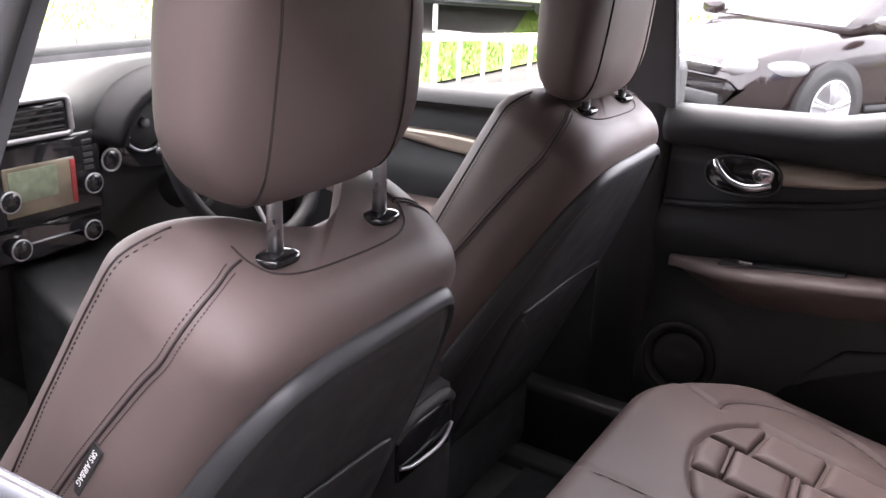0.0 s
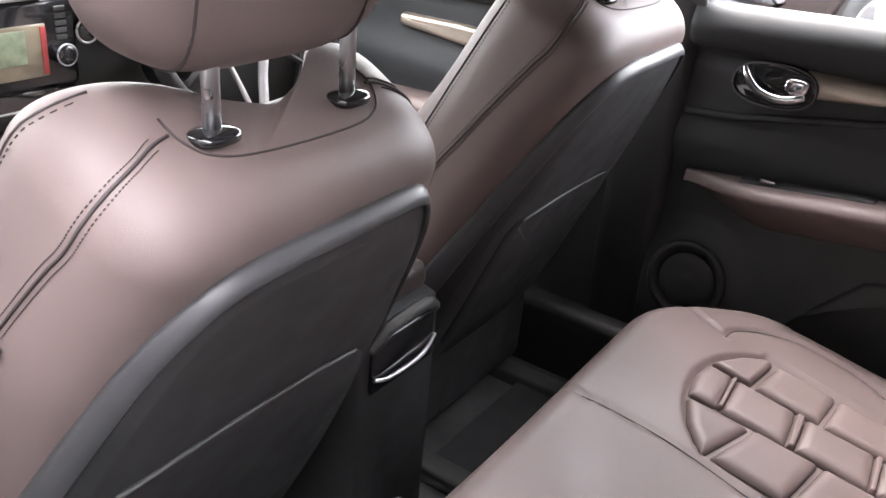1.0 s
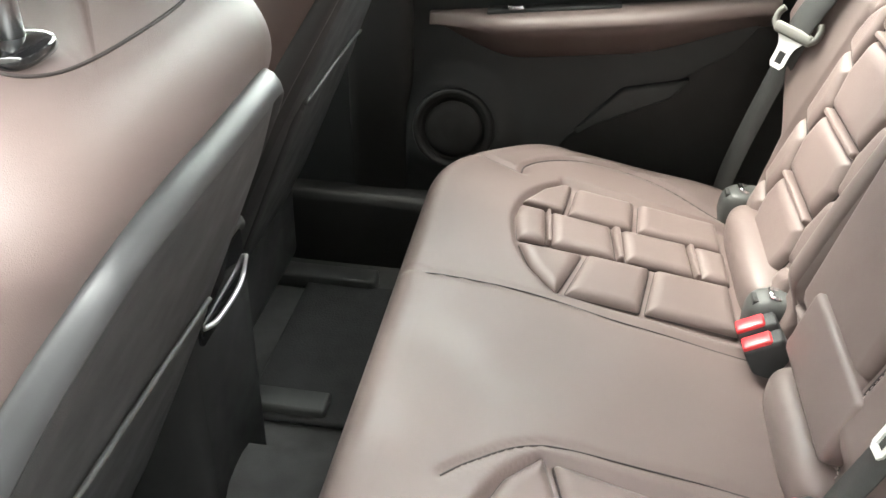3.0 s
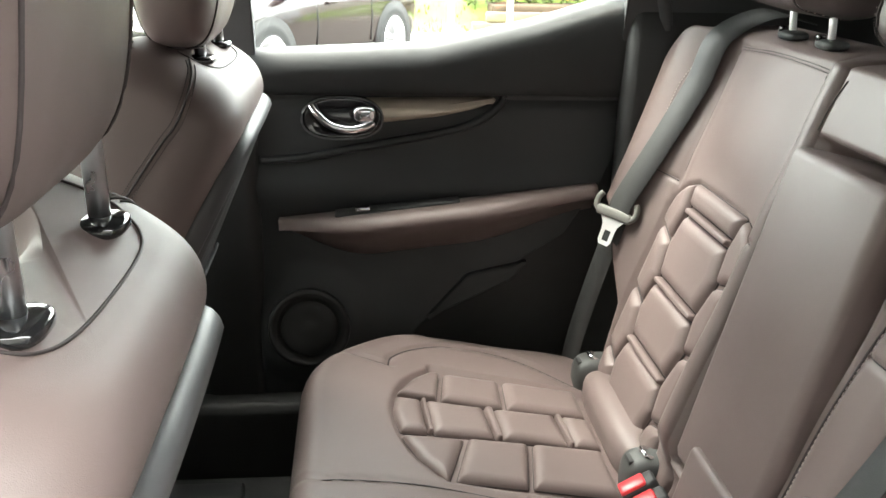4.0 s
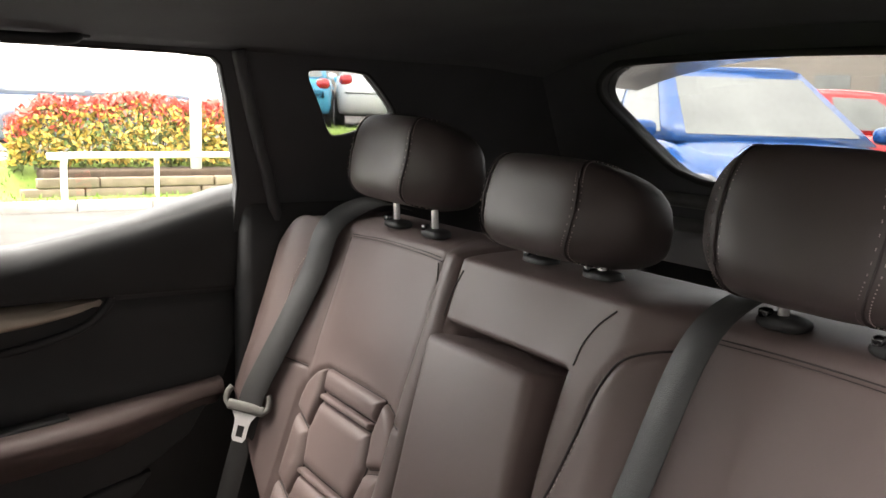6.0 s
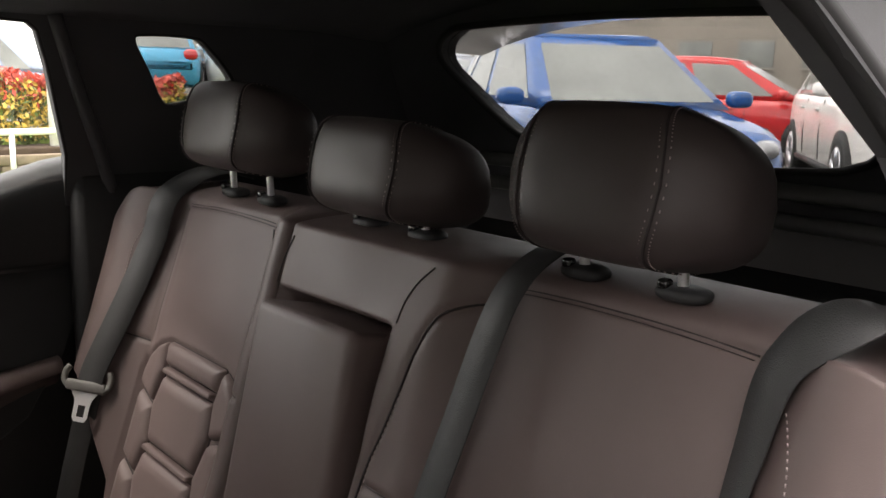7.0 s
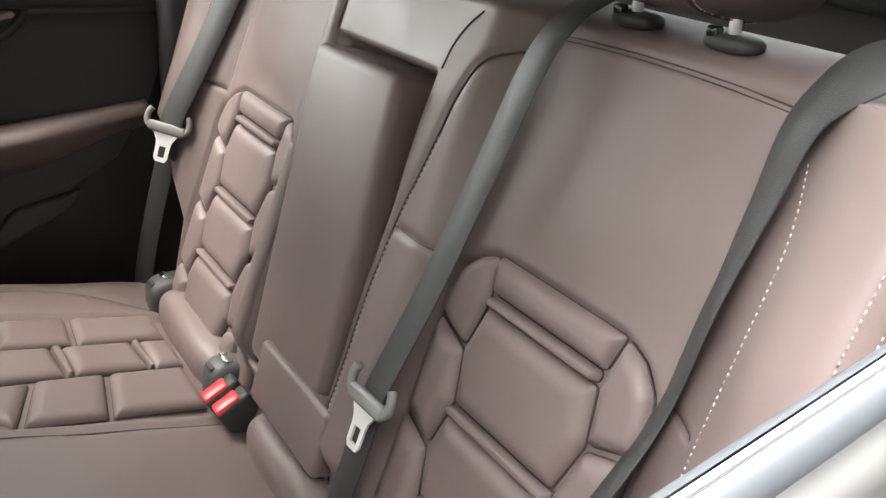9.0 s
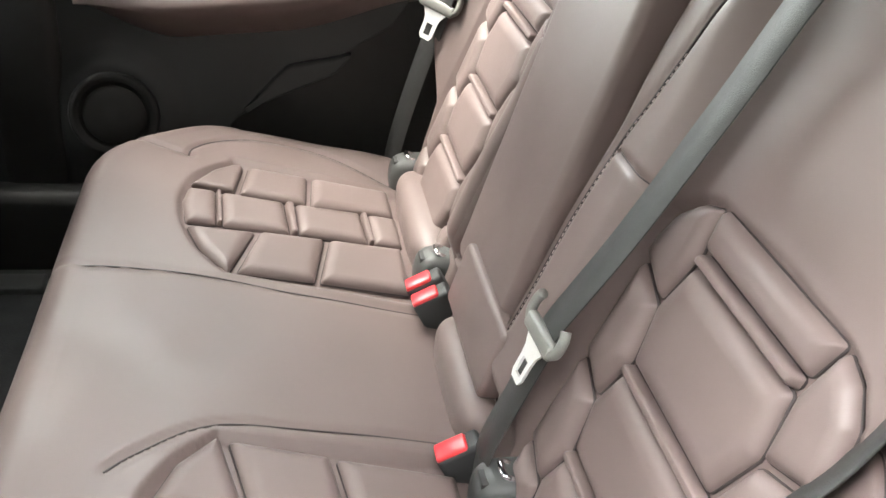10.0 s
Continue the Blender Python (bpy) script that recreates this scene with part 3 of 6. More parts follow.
# ---- front seats ----
def front_seat(cx, y0, label, rise=0.0, sink=0.0):
    S, C = 0.403, 0.915
    t = thing("front_seat", (cx, 0.85, 0.33), label, "car seat", "front seats")
    def world_pt(u, n, v):
        return (cx + u, y0 - S * v + C * n, 0.93 + rise + C * v + S * n)

    def hw(v):
        return float(np.interp(v, [-0.45, -0.30, -0.05, 0.08, 0.17, 0.225, 0.255, 0.272], [0.255, 0.288, 0.262, 0.240, 0.217, 0.200, 0.190, 0.184]))

    def half(v):
        """Half a level section, from the middle of the back round the side and its wing to the middle of the front."""
        turn = math.asin(min(1.0, max(0.0, v - 0.216) / 0.054))
        e = 0.056 * (1 - math.cos(turn))
        h = hw(v) - 1.1 * e
        r = 0.85 * e
        f = 0.196 + 0.020 * (1 - float(sstep(-0.10, 0.10, v))) - 1.05 * e
        seat = 0.138 - 0.012 * float(sstep(0.05, 0.22, v)) - 0.45 * e
        d = f - r
        pts = [(0, r), (0.45 * h, r + 0.001), (0.74 * h, r + 0.005), (0.90 * h, r + 0.12 * d), (0.982 * h, r + 0.30 * d), (h, r + 0.52 * d), (0.985 * h, r + 0.76 * d), (h - 0.020, f - 0.009), (h - 0.040, f), (h - 0.062, f - 0.009), (h - 0.086, seat + 0.35 * (f - seat)), (h - 0.118, seat), (0, seat - 0.004)]
        return [(float(p[0]), float(p[1])) for p in smooth_path(pts, 5)]
    rings = []
    for v in list(np.linspace(-0.45, 0.212, 46)) + list(0.216 + 0.054 * np.sin(np.radians(np.linspace(0, 86, 18)))):
        hs = half(v)
        loop = hs + [(-a, b) for a, b in reversed(hs[1:-1])]
        rings.append([world_pt(a, b, v - 0.10 * (0.155 - min(b, 0.150)) * float(sstep(0.10, 0.25, v))) for a, b in loop])
    skin = loft(rings)
    add("backrest", skin, LEATHER, t)
    tree = BVHTree.FromPolygons([Vector(p) for p in skin[0]], skin[1])
    middle = Vector(world_pt(0, 0.08, 0.10))

    def lay(points, lift):
        """Lays a line of points on the backrest's skin."""
        out = []
        for p in points:
            place, normal, _, _ = tree.find_nearest(Vector(p))
            if normal.dot(place - middle) < 0:
                normal = -normal
            out.append(tuple(place + normal * lift))
        return out

    def rear(u, v, w=0.0):
        hs = half(v + 0.0155 * float(sstep(0.10, 0.25, v)))[:23]
        return world_pt(u, float(np.interp(abs(u), [p[0] for p in hs], [p[1] for p in hs])) - w, v)

    def side(q, n, v, w=0.0):
        hs = half(v)[8:36]
        x = float(np.interp(n, [p[1] for p in hs], [p[0] for p in hs]))
        return world_pt(q * (x + w), n, v - 0.10 * (0.155 - min(n, 0.150)) * float(sstep(0.10, 0.25, v)) + 0.4 * w)
    # hard back shell, its satin rim painted paler as if catching light, and map pocket
    edge = [(-0.268, -0.22), (-0.252, -0.12), (-0.236, -0.037), (-0.213, 0.052), (-0.187, 0.124), (-0.158, 0.170), (-0.121, 0.198), (-0.067, 0.209), (0, 0.211), (0.095, 0.212), (0.130, 0.206), (0.154, 0.182), (0.184, 0.130), (0.209, 0.05), (0.226, -0.04), (0.240, -0.12), (0.252, -0.20)]
    shell = edge + [(0.225, -0.45), (-0.225, -0.45)]
    panel = add("back_shell", curved_pad(shell, rear, 0.016, edge=0.030, crown=0.0, corner=0.012, sink=0.01), SHELL, t, "black moulded back shell")
    E1 = smooth_path(edge, 6)
    rim = []
    for i, (p, q) in enumerate(E1):
        d = np.array(E1[min(i + 1, len(E1) - 1)]) - np.array(E1[max(i - 1, 0)])
        d = d / np.linalg.norm(d)
        a, b = d[1], -d[0]
        rim.append([rear(p + a * k, q + b * k, w) for k, w in ((-0.003, -0.004), (-0.002, 0.006), (0.0015, 0.0125), (0.0075, 0.0180), (0.010, 0.0175), (0.010, 0.002))])
    add("shell_rim", loft(rim), SHELL_RIM_LIT, t, "satin grey shell rim, coloured paler as if catching light")
    pocket = [(a, b - 1.1 * rise) for a, b in ((-0.180, -0.03), (0.150, -0.035), (0.190, -0.08), (0.185, -0.36), (-0.185, -0.36), (-0.195, -0.06))]
    add("map_pocket", curved_pad(pocket, lambda a, b, w: rear(a, b, w + 0.014), 0.006, edge=0.03, crown=0.002, corner=0.03), SHELL, t)
    add("pocket_piping", tube([rear(a, b - 1.1 * rise, 0.0205) for a, b in smooth_path([(-0.178, -0.034), (-0.06, -0.020), (0.06, -0.022), (0.140, -0.034)], 8)], 0.0028, 6), PLASTIC_GREY, t, "grey pocket piping")
    # shoulder seams: one over the shoulder, one along the wing
    for q in (-1, 1):
        def back_line(v):
            return float(np.clip(0.070 + 0.19 * (0.24 - v), 0.062, 0.128))
        def shoulder(off):
            """The seam over the shoulder, from beside the head restraint down the side."""
            ends = [world_pt(q * 0.116, 0.096 + off, 0.270), world_pt(q * 0.135, 0.091 + off, 0.267), world_pt(q * (0.160 - 0.4 * off), 0.082 + off, 0.254)]
            return smooth_path(ends + [side(q, back_line(v) + off, v) for v in (0.215, 0.18, 0.14, 0.09, 0.03, -0.05, -0.14, -0.22, -0.30)], 16)
        add("seam", tube(lay(shoulder(0.0), 0.0008), 0.0016, 5), SEAM, t)
        for off in (-0.006, 0.006):
            l2 = lay(smooth_path(shoulder(off)[14:], 2), 0.0006)
            add("stitching", merge(*[tube([a, b], 0.0007, 4) for a, b in zip(l2[:-1:2], l2[1::2])]), SEAM, t)
        add("seam", tube(lay([side(q, 0.174 - 0.4 * max(0.0, v - 0.235), v) for v in np.linspace(0.262, -0.30, 60)], 0.0006), 0.0013, 5), SEAM, t)
        l2 = lay([side(q, 0.167 - 0.4 * max(0.0, v - 0.235), v) for v in np.linspace(0.258, -0.30, 200)], 0.0006)
        add("stitching", merge(*[tube([a, b], 0.0006, 4) for a, b in zip(l2[:-1:2], l2[1::2])]), SEAM, t)
    # seam round the two posts on the top
    ring = smooth_path([(-0.112, 0.112), (-0.110, 0.088), (-0.094, 0.066), (-0.05, 0.055), (0.05, 0.052), (0.094, 0.060), (0.117, 0.082), (0.122, 0.104), (0.116, 0.126)], 8)
    add("seam", tube(lay([world_pt(a, b, 0.285) for a, b in ring], 0.0006), 0.0012, 5), SEAM, t)
    add("seam", tube(lay([world_pt(a, 0.100 - 0.2 * (a - 0.12), 0.285 - 0.4 * (a - 0.12)) for a in np.linspace(0.124, 0.172, 10)], 0.0004), 0.0009, 5), SEAM, t)
    # seat base
    # darker than the backrest leather: shade is put into this colour
    add("seat_base", pillow((cx, y0 + 0.47, 0.545), (0.250, 0.25, 0.085), 4, 40, 16), LEATHER_DARK, t)
    add("side_valance", block((cx, y0 + 0.40, 0.470), (0.44, 0.46, 0.17), 0.02), PLASTIC, t)
    for q in (-1, 1):
        add("seat_rail", block((cx + q * 0.19, y0 + 0.31, 0.345), (0.05, 0.62, 0.04), 0.006), PLASTIC_GREY, t)
    # head restraint
    def shape(x, y, z):
        k = 1.0 - 0.05 * max(0, -z) ** 2 - 0.07 * max(0, z + 0.4)
        return x * k, y * (0.92 + 0.22 * z * (1 if y > 0 else 0.4)) - 0.10 * x * x, z
    rot = Matrix.Rotation(radians(4), 3, "X")
    c0 = (cx - 0.023, y0 - 0.006, 1.377 + rise - sink)
    h = add("head_restraint", pillow(c0, (0.153, 0.066, 0.124), 3.4, 48, 30, shape, rot), LEATHER, t)
    for q in (-0.62, 0.62):
        path = []
        for k in range(41):
            a = 2 * math.pi * k / 40
            e = 2 / 3.4
            y, z = math.copysign(abs(math.cos(a)) ** e, math.cos(a)), math.copysign(abs(math.sin(a)) ** e, math.sin(a))
            f = (1 - abs(q) ** 3.4) ** (1 / 3.4)
            X, Y, Z = shape(q, y * f, z * f)
            v = rot @ Vector((X * 0.153 * 1.002, Y * 0.066 * 1.01, Z * 0.124 * 1.005))
            path.append((c0[0] + v.x, c0[1] + v.y, c0[2] + v.z))
        add("seam", tube(path[:-1], 0.0014, 5, loop=True), SEAM, h)
    for q in (-1, 1):
        add("post", tube([(cx + q * 0.080, y0 - 0.027, 1.18 + rise), (cx + q * 0.080, y0 - 0.025, 1.34 + rise - sink)], 0.0075, 14), POST, t)
        add("guide_sleeve", pillow((cx + q * 0.080, y0 - 0.027, 1.205 + rise), (0.023, 0.018, 0.007), 2.8, 28, 12), GLOSS, t)
    return t


near_seat = front_seat(-0.385, 0.659, "plum leather front passenger seat with hard black back")


def seat_tag(parent, a, along, across, text):
    """A small woven tag sewn into a seam: a is its upper corner."""
    A, L, C = Vector(a), Vector(along), Vector(across)
    N = L.cross(C).normalized()
    if N.x > 0:
        N = -N
    corners = [A, A + L, A + L + C, A + C]
    vs = [tuple(p) for p in corners] + [tuple(p + N * 0.0016) for p in corners]
    tag = add("airbag_tag", (vs, [(0, 1, 2, 3), (7, 6, 5, 4), (0, 1, 5, 4), (1, 2, 6, 5), (2, 3, 7, 6), (3, 0, 4, 7)]), RUBBER, parent, "dark woven airbag tag with white letters", smooth=False)
    cu = bpy.data.curves.new("lettering", "FONT")
    cu.body = text
    cu.size = 0.0088
    cu.extrude = 0.0002
    ob = new("lettering", cu)
    me = bpy.data.meshes.new_from_object(ob)
    bpy.data.objects.remove(ob)
    ex, ez = L.normalized(), N
    ey = ez.cross(ex)
    me.transform(Matrix.Translation(A + L * 0.08 + C * (0.3 if ey.dot(C) > 0 else 0.7) + N * 0.002) @ Matrix((ex, ey, ez)).transposed().to_4x4())
    me.materials.append(THREAD_WHITE)
    hang(new("lettering", me), tag)


seat_tag(near_seat, (-0.622, 0.692, 1.056), (-0.008, 0.030, -0.052), (0.001, 0.012, 0.007), "SRS AIRBAG")
front_seat(0.385, 0.690, "plum leather driver's seat with hard black back", 0.024, 0.036)
# ---- right-hand doors, seen from inside ----
BELT_Y = [-0.10, 0.0, 0.14, 0.33, 0.66, 1.15, 1.70]
BELT_Z = [1.305, 1.288, 1.245, 1.202, 1.186, 1.160, 1.130]


def belt_z(y):
    return float(np.interp(y, BELT_Y, BELT_Z))


def door_x(y, z):
    """Inner face of the door trim."""
    x = 0.735 - 0.020 * math.exp(-((z - 0.93) / 0.05) ** 2)
    x -= 0.025 * float(sstep(0.80, 0.55, z))
    x += 0.012 * math.exp(-((z - 1.105) / 0.02) ** 2)
    r = math.hypot(y - 0.560, z - 0.645)
    if y < 0.7:
        x -= 0.013 * float(sstep(0.135, 0.090, r)) - 0.009 * float(sstep(0.080, 0.060, r)) + 0.003 * math.exp(-((r - 0.045) / 0.008) ** 2)
    return x


def door_sheet(outline_low, y0, y1, n=90, m=90):
    rings = []
    for i in range(n + 1):
        y = y0 + (y1 - y0) * i / n
        lo, hi = outline_low(y), belt_z(y) - 0.045
        inner = [(door_x(y, lo + (hi - lo) * j / m), y, lo + (hi - lo) * j / m) for j in range(m + 1)]
        rings.append(inner + [(0.81, y, hi), (0.81, y, lo)])
    return loft(rings)


def door_pt(y, z, w=0.0):
    return (door_x(y, z) - w, y, z)


def soft_belt(y0, y1, parent):
    rings = []
    for i in range(61):
        y = y0 + (y1 - y0) * i / 60
        zb = belt_z(y)
        zl = 1.106 - 0.010 * max(0.0, 0.2 - y)
        prof = [(0.765, zb - 0.004), (0.740, zb + 0.002), (0.715, zb - 0.002), (0.702, zb - 0.014), (0.694, zb - 0.034), (0.696, (zb + zl) / 2 - 0.01), (0.708, zl + 0.012), (0.728, zl), (0.770, zl)]
        sec = smooth_path(prof, 4)
        rings.append([(p[0], y, p[1]) for p in sec])
    return add("belt_pad", loft(rings), PADTOP, parent)


def rear_low(y):
    return float(np.interp(y, [-0.06, -0.03, 0.05, 0.18, 0.34, 0.48, 0.66], [1.06, 0.98, 0.83, 0.745, 0.640, 0.44, 0.40]))


rear_door = thing("rear_door", (0.70, 0.30, 0.40), "black trimmed rear passenger door, closed, with champagne insert", "car door", kind="")
add("door_panel", door_sheet(rear_low, -0.060, 0.655), SOFT, rear_door)
soft_belt(-0.085, 0.655, rear_door)
insert = [(0.500, 1.099), (0.400, 1.100), (0.205, 1.102), (0.196, 1.095), (0.240, 1.080), (0.310, 1.066), (0.430, 1.053), (0.500, 1.047)]
add("accent_insert", curved_pad(insert, lambda a, b, w: door_pt(a, b, w + 0.004), 0.012, edge=0.008, crown=0.004, corner=0.006), ACCENT, rear_door, "champagne satin insert")
lip = [(0.640, 0.985), (0.560, 0.990), (0.480, 1.004), (0.400, 1.018), (0.300, 1.036), (0.230, 1.058), (0.190, 1.090), (0.184, 1.108)]
add("insert_lip", tube([door_pt(a, b, 0.006) for a, b in smooth_path(lip, 8)], 0.008, 8), SOFT, rear_door)


def oval(cy, cz, a, b, w, n=48, p=2.4, skew=0.0):
    out = []
    for k in range(n):
        t = 2 * math.pi * k / n
        y, z = math.copysign(abs(math.cos(t)) ** (2 / p), math.cos(t)) * a, math.copysign(abs(math.sin(t)) ** (2 / p), math.sin(t)) * b
        out.append(door_pt(cy + y, cz + z + skew * y, w))
    return out


def inner_handle(parent, cy, cz):
    bowl = add("handle_bowl", loft([oval(cy, cz, 0.075, 0.039, 0.0), oval(cy, cz, 0.075, 0.039, 0.0270), oval(cy, cz, 0.067, 0.032, 0.0275), oval(cy, cz, 0.060, 0.026, 0.0225), oval(cy, cz, 0.01, 0.004, 0.0215)]), GLOSS, parent, "gloss black handle bowl")
    add("bezel", tube(oval(cy, cz, 0.074, 0.038, 0.0270), 0.0020, 6, loop=True), TRIMGREY, bowl)
    lever = [door_pt(cy + 0.054, cz + 0.024, 0.032), door_pt(cy + 0.044, cz + 0.010, 0.038), door_pt(cy + 0.022, cz - 0.008, 0.042), door_pt(cy - 0.008, cz - 0.016, 0.043), door_pt(cy - 0.034, cz - 0.014, 0.040), door_pt(cy - 0.056, cz - 0.006, 0.032)]
    add("handle", tube(smooth_path(lever, 6), 0.0098, 12, flat=0.85), CHROME, parent, "chrome pull lever")
    add("lock_tab", pillow(door_pt(cy - 0.040, cz + 0.010, 0.034), (0.012, 0.021, 0.015), 3, 20, 12), CHROME, parent, "chrome lock tab")


inner_handle(rear_door, 0.487, 1.066)


def arm(parent, y0, y1, z0, z1, out):
    rings = []
    for i in range(41):
        k = i / 40
        y = y0 + (y1 - y0) * k
        zt = z0 + (z1 - z0) * k
        full = float(sstep(-0.10, 0.30, k)) * (1 - 0.45 * float(sstep(0.6, 1.0, k)))
        full = max(full, 0.12)
        x0 = 0.735
        prof = [(x0, zt + 0.004), (x0 - 0.012 - out * 0.5 * full, zt + 0.004), (x0 - out * 0.85 * full - 0.01, zt - 0.002), (x0 - out * full - 0.01, zt - 0.018), (x0 - out * 0.90 * full - 0.006, zt - 0.040 * full), (x0 - out * 0.52 * full, zt - 0.070 * full), (x0, zt - 0.092 * full - 0.004)]
        sec = smooth_path(prof, 4)
        rings.append([(p[0], y, p[1]) for p in sec])
    return add("armrest", loft(rings), LEATHER, parent, "plum leather armrest")


arm(rear_door, 0.612, 0.000, 0.866, 0.936, 0.075)
panel = add("switch_panel", block((0.708, 0.385, 0.894), (0.040, 0.240, 0.014), 0.005, Matrix.Rotation(radians(-6.5), 3, "X")), PLASTIC, rear_door)
add("window_switch", block((0.700, 0.452, 0.895), (0.018, 0.030, 0.010), 0.003), CHROME, panel)
add("speaker_grille", loft([[door_pt(0.560 + r * math.cos(a), 0.645 + r * math.sin(a), w) for a in [2 * math.pi * k / 40 for k in range(40)]] for r, w in ((0.082, 0.001), (0.078, 0.009), (0.070, 0.011), (0.060, 0.006), (0.056, 0.010), (0.050, 0.013), (0.030, 0.010), (0.012, 0.014), (0.003, 0.015))]), PLASTIC, rear_door)
add("door_pocket", curved_pad([(0.330, 0.655), (0.245, 0.748), (0.120, 0.775), (0.150, 0.735), (0.260, 0.685)], door_pt, 0.010, edge=0.006, crown=0.002, corner=0.01), SOFT, rear_door)

front_door = thing("front_door", (0.70, 1.20, 0.40), "black trimmed front door with champagne insert, closed", "car door")
add("door_panel", door_sheet(lambda y: 0.42, 0.760, 1.750, 60, 50), SOFT, front_door)
soft_belt(0.760, 1.750, front_door)
add("accent_insert", curved_pad([(1.06, 1.024), (1.08, 1.044), (1.18, 1.048), (1.34, 1.045), (1.34, 1.018), (1.18, 1.004), (1.08, 1.000)], lambda a, b, w: door_pt(a, b, w + 0.003), 0.014, edge=0.01, crown=0.003, corner=0.02), ACCENT, front_door, "champagne satin insert")
arm(front_door, 1.55, 0.85, 0.86, 0.89, 0.085)


# ---- upper side trims, pillars, roof lining, tailgate ----
def side_x(z):
    return 0.700 - 0.42 * (z - 1.20)


def right_pt(y, z, d=0.0):
    return (side_x(z) + d, y, z)


def left_pt(y, z, d=0.0):
    return (-side_x(z) - d, y, z)


def bend(pts, per=5):
    return [tuple(p) for p in smooth_path(pts, per, loop=True)]


WIN_REAR = [(0.640, 1.150), (0.640, 1.40), (0.628, 1.500), (0.600, 1.518), (0.35, 1.522), (0.12, 1.522), (0.056, 1.519), (0.040, 1.506), (0.020, 1.448), (-0.020, 1.304), (-0.024, 1.200)]
WIN_QUARTER = bend([(-0.110, 1.496), (-0.128, 1.508), (-0.212, 1.507), (-0.240, 1.496), (-0.298, 1.444), (-0.296, 1.428), (-0.245, 1.402), (-0.190, 1.388), (-0.168, 1.400), (-0.142, 1.444)], 4)
WIN_FRONT = [(0.790, 1.14), (0.790, 1.48), (0.810, 1.515), (0.90, 1.522), (1.15, 1.505), (1.38, 1.42), (1.58, 1.28), (1.68, 1.17), (1.68, 1.10)]
outer_right = [(-0.70, 1.05), (-0.05, 1.05), (0.60, 1.08), (1.74, 1.06), (1.80, 1.15), (1.66, 1.30), (1.44, 1.46), (1.20, 1.545), (0.60, 1.575), (-0.10, 1.572), (-0.60, 1.545), (-0.72, 1.52), (-0.86, 1.30), (-0.86, 1.05)]
side_trim = add("pillar_trim", plate(outer_right, [WIN_REAR, WIN_QUARTER, WIN_FRONT], right_pt, 0.035), PILLAR, None, smooth=False)
tagged(side_trim, "black plastic pillar trim round the side windows", "pillar trim", kind="structure")
# window seals
for name, loop in (("window_seal", WIN_REAR), ("window_seal", WIN_QUARTER), ("window_seal", WIN_FRONT)):
    ob = add(name, tube([right_pt(a, b, 0.006) for a, b in loop], 0.005, 6, loop=True), RUBBER)
    hang(ob, side_trim)
# ridge of the seat belt pillar
add_ridge = add("pillar_ridge", tube([right_pt(a, b, -0.004) for a, b in smooth_path([(0.020, 1.530), (-0.022, 1.424), (-0.078, 1.293), (-0.100, 1.22), (-0.105, 1.10)], 6)], 0.012, 8), PILLAR)
hang(add_ridge, side_trim)


def pane(loop, place, parent, glass=GLASS):
    n = len(loop)
    ob = add("glass", (([place(a, b, 0.018) for a, b in loop]) + ([place(a, b, 0.021) for a, b in loop]), [tuple(range(n)), tuple(range(2 * n - 1, n - 1, -1))]), glass, None, smooth=False)
    ob.visible_shadow = glass is PRIVACY
    hang(ob, parent)
    return ob


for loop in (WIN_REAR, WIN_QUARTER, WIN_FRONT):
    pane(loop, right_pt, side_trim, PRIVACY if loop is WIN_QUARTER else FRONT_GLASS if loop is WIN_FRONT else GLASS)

# left side: the aperture of the near rear door
APERTURE = [(-0.00, 0.88), (-0.135, 1.065), (-0.170, 1.25), (-0.130, 1.40), (0.00, 1.525), (0.15, 1.545), (0.66, 1.548), (0.720, 1.50), (0.745, 1.20), (0.760, 0.70), (0.760, 0.36), (0.45, 0.34), (0.30, 0.40), (0.16, 0.62)]
outer_left = [(-0.86, 0.40), (0.16, 0.36), (0.40, 0.30), (1.74, 0.30), (1.80, 1.15), (1.66, 1.30), (1.44, 1.46), (1.20, 1.545), (0.60, 1.575), (-0.10, 1.572), (-0.60, 1.545), (-0.72, 1.52), (-0.86, 1.30)]
LEFT_QUARTER = [(a - 0.05, b) for a, b in WIN_QUARTER]


def left_wall(y, z, d=0.0):
    return (-(side_x(z) if z > 1.2 else 0.690 + 0.03 * math.sin((1.2 - z) * 1.6)) - d, y, z)


left_trim = add("pillar_trim", plate(outer_left, [APERTURE, LEFT_QUARTER, WIN_FRONT], left_wall, 0.035), PILLAR, None, smooth=False)
tagged(left_trim, "black plastic trim round the near rear door aperture", "pillar trim", kind="structure")
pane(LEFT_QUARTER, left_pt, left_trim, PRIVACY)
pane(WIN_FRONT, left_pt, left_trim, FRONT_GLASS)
ap = smooth_path(APERTURE, 6, loop=True)
hang(add("door_seal", tube([left_wall(a, b, 0.026) for a, b in ap if b > 1.1], 0.012, 8), RUBBER), left_trim, "black rubber door seal")


def over(vf):
    """Takes a shape of the right-hand door across to the near side, on the near side."""
    return [(-p[0] - 0.080, p[1], p[2]) for p in vf[0]], [tuple(reversed(f)) for f in vf[1]]


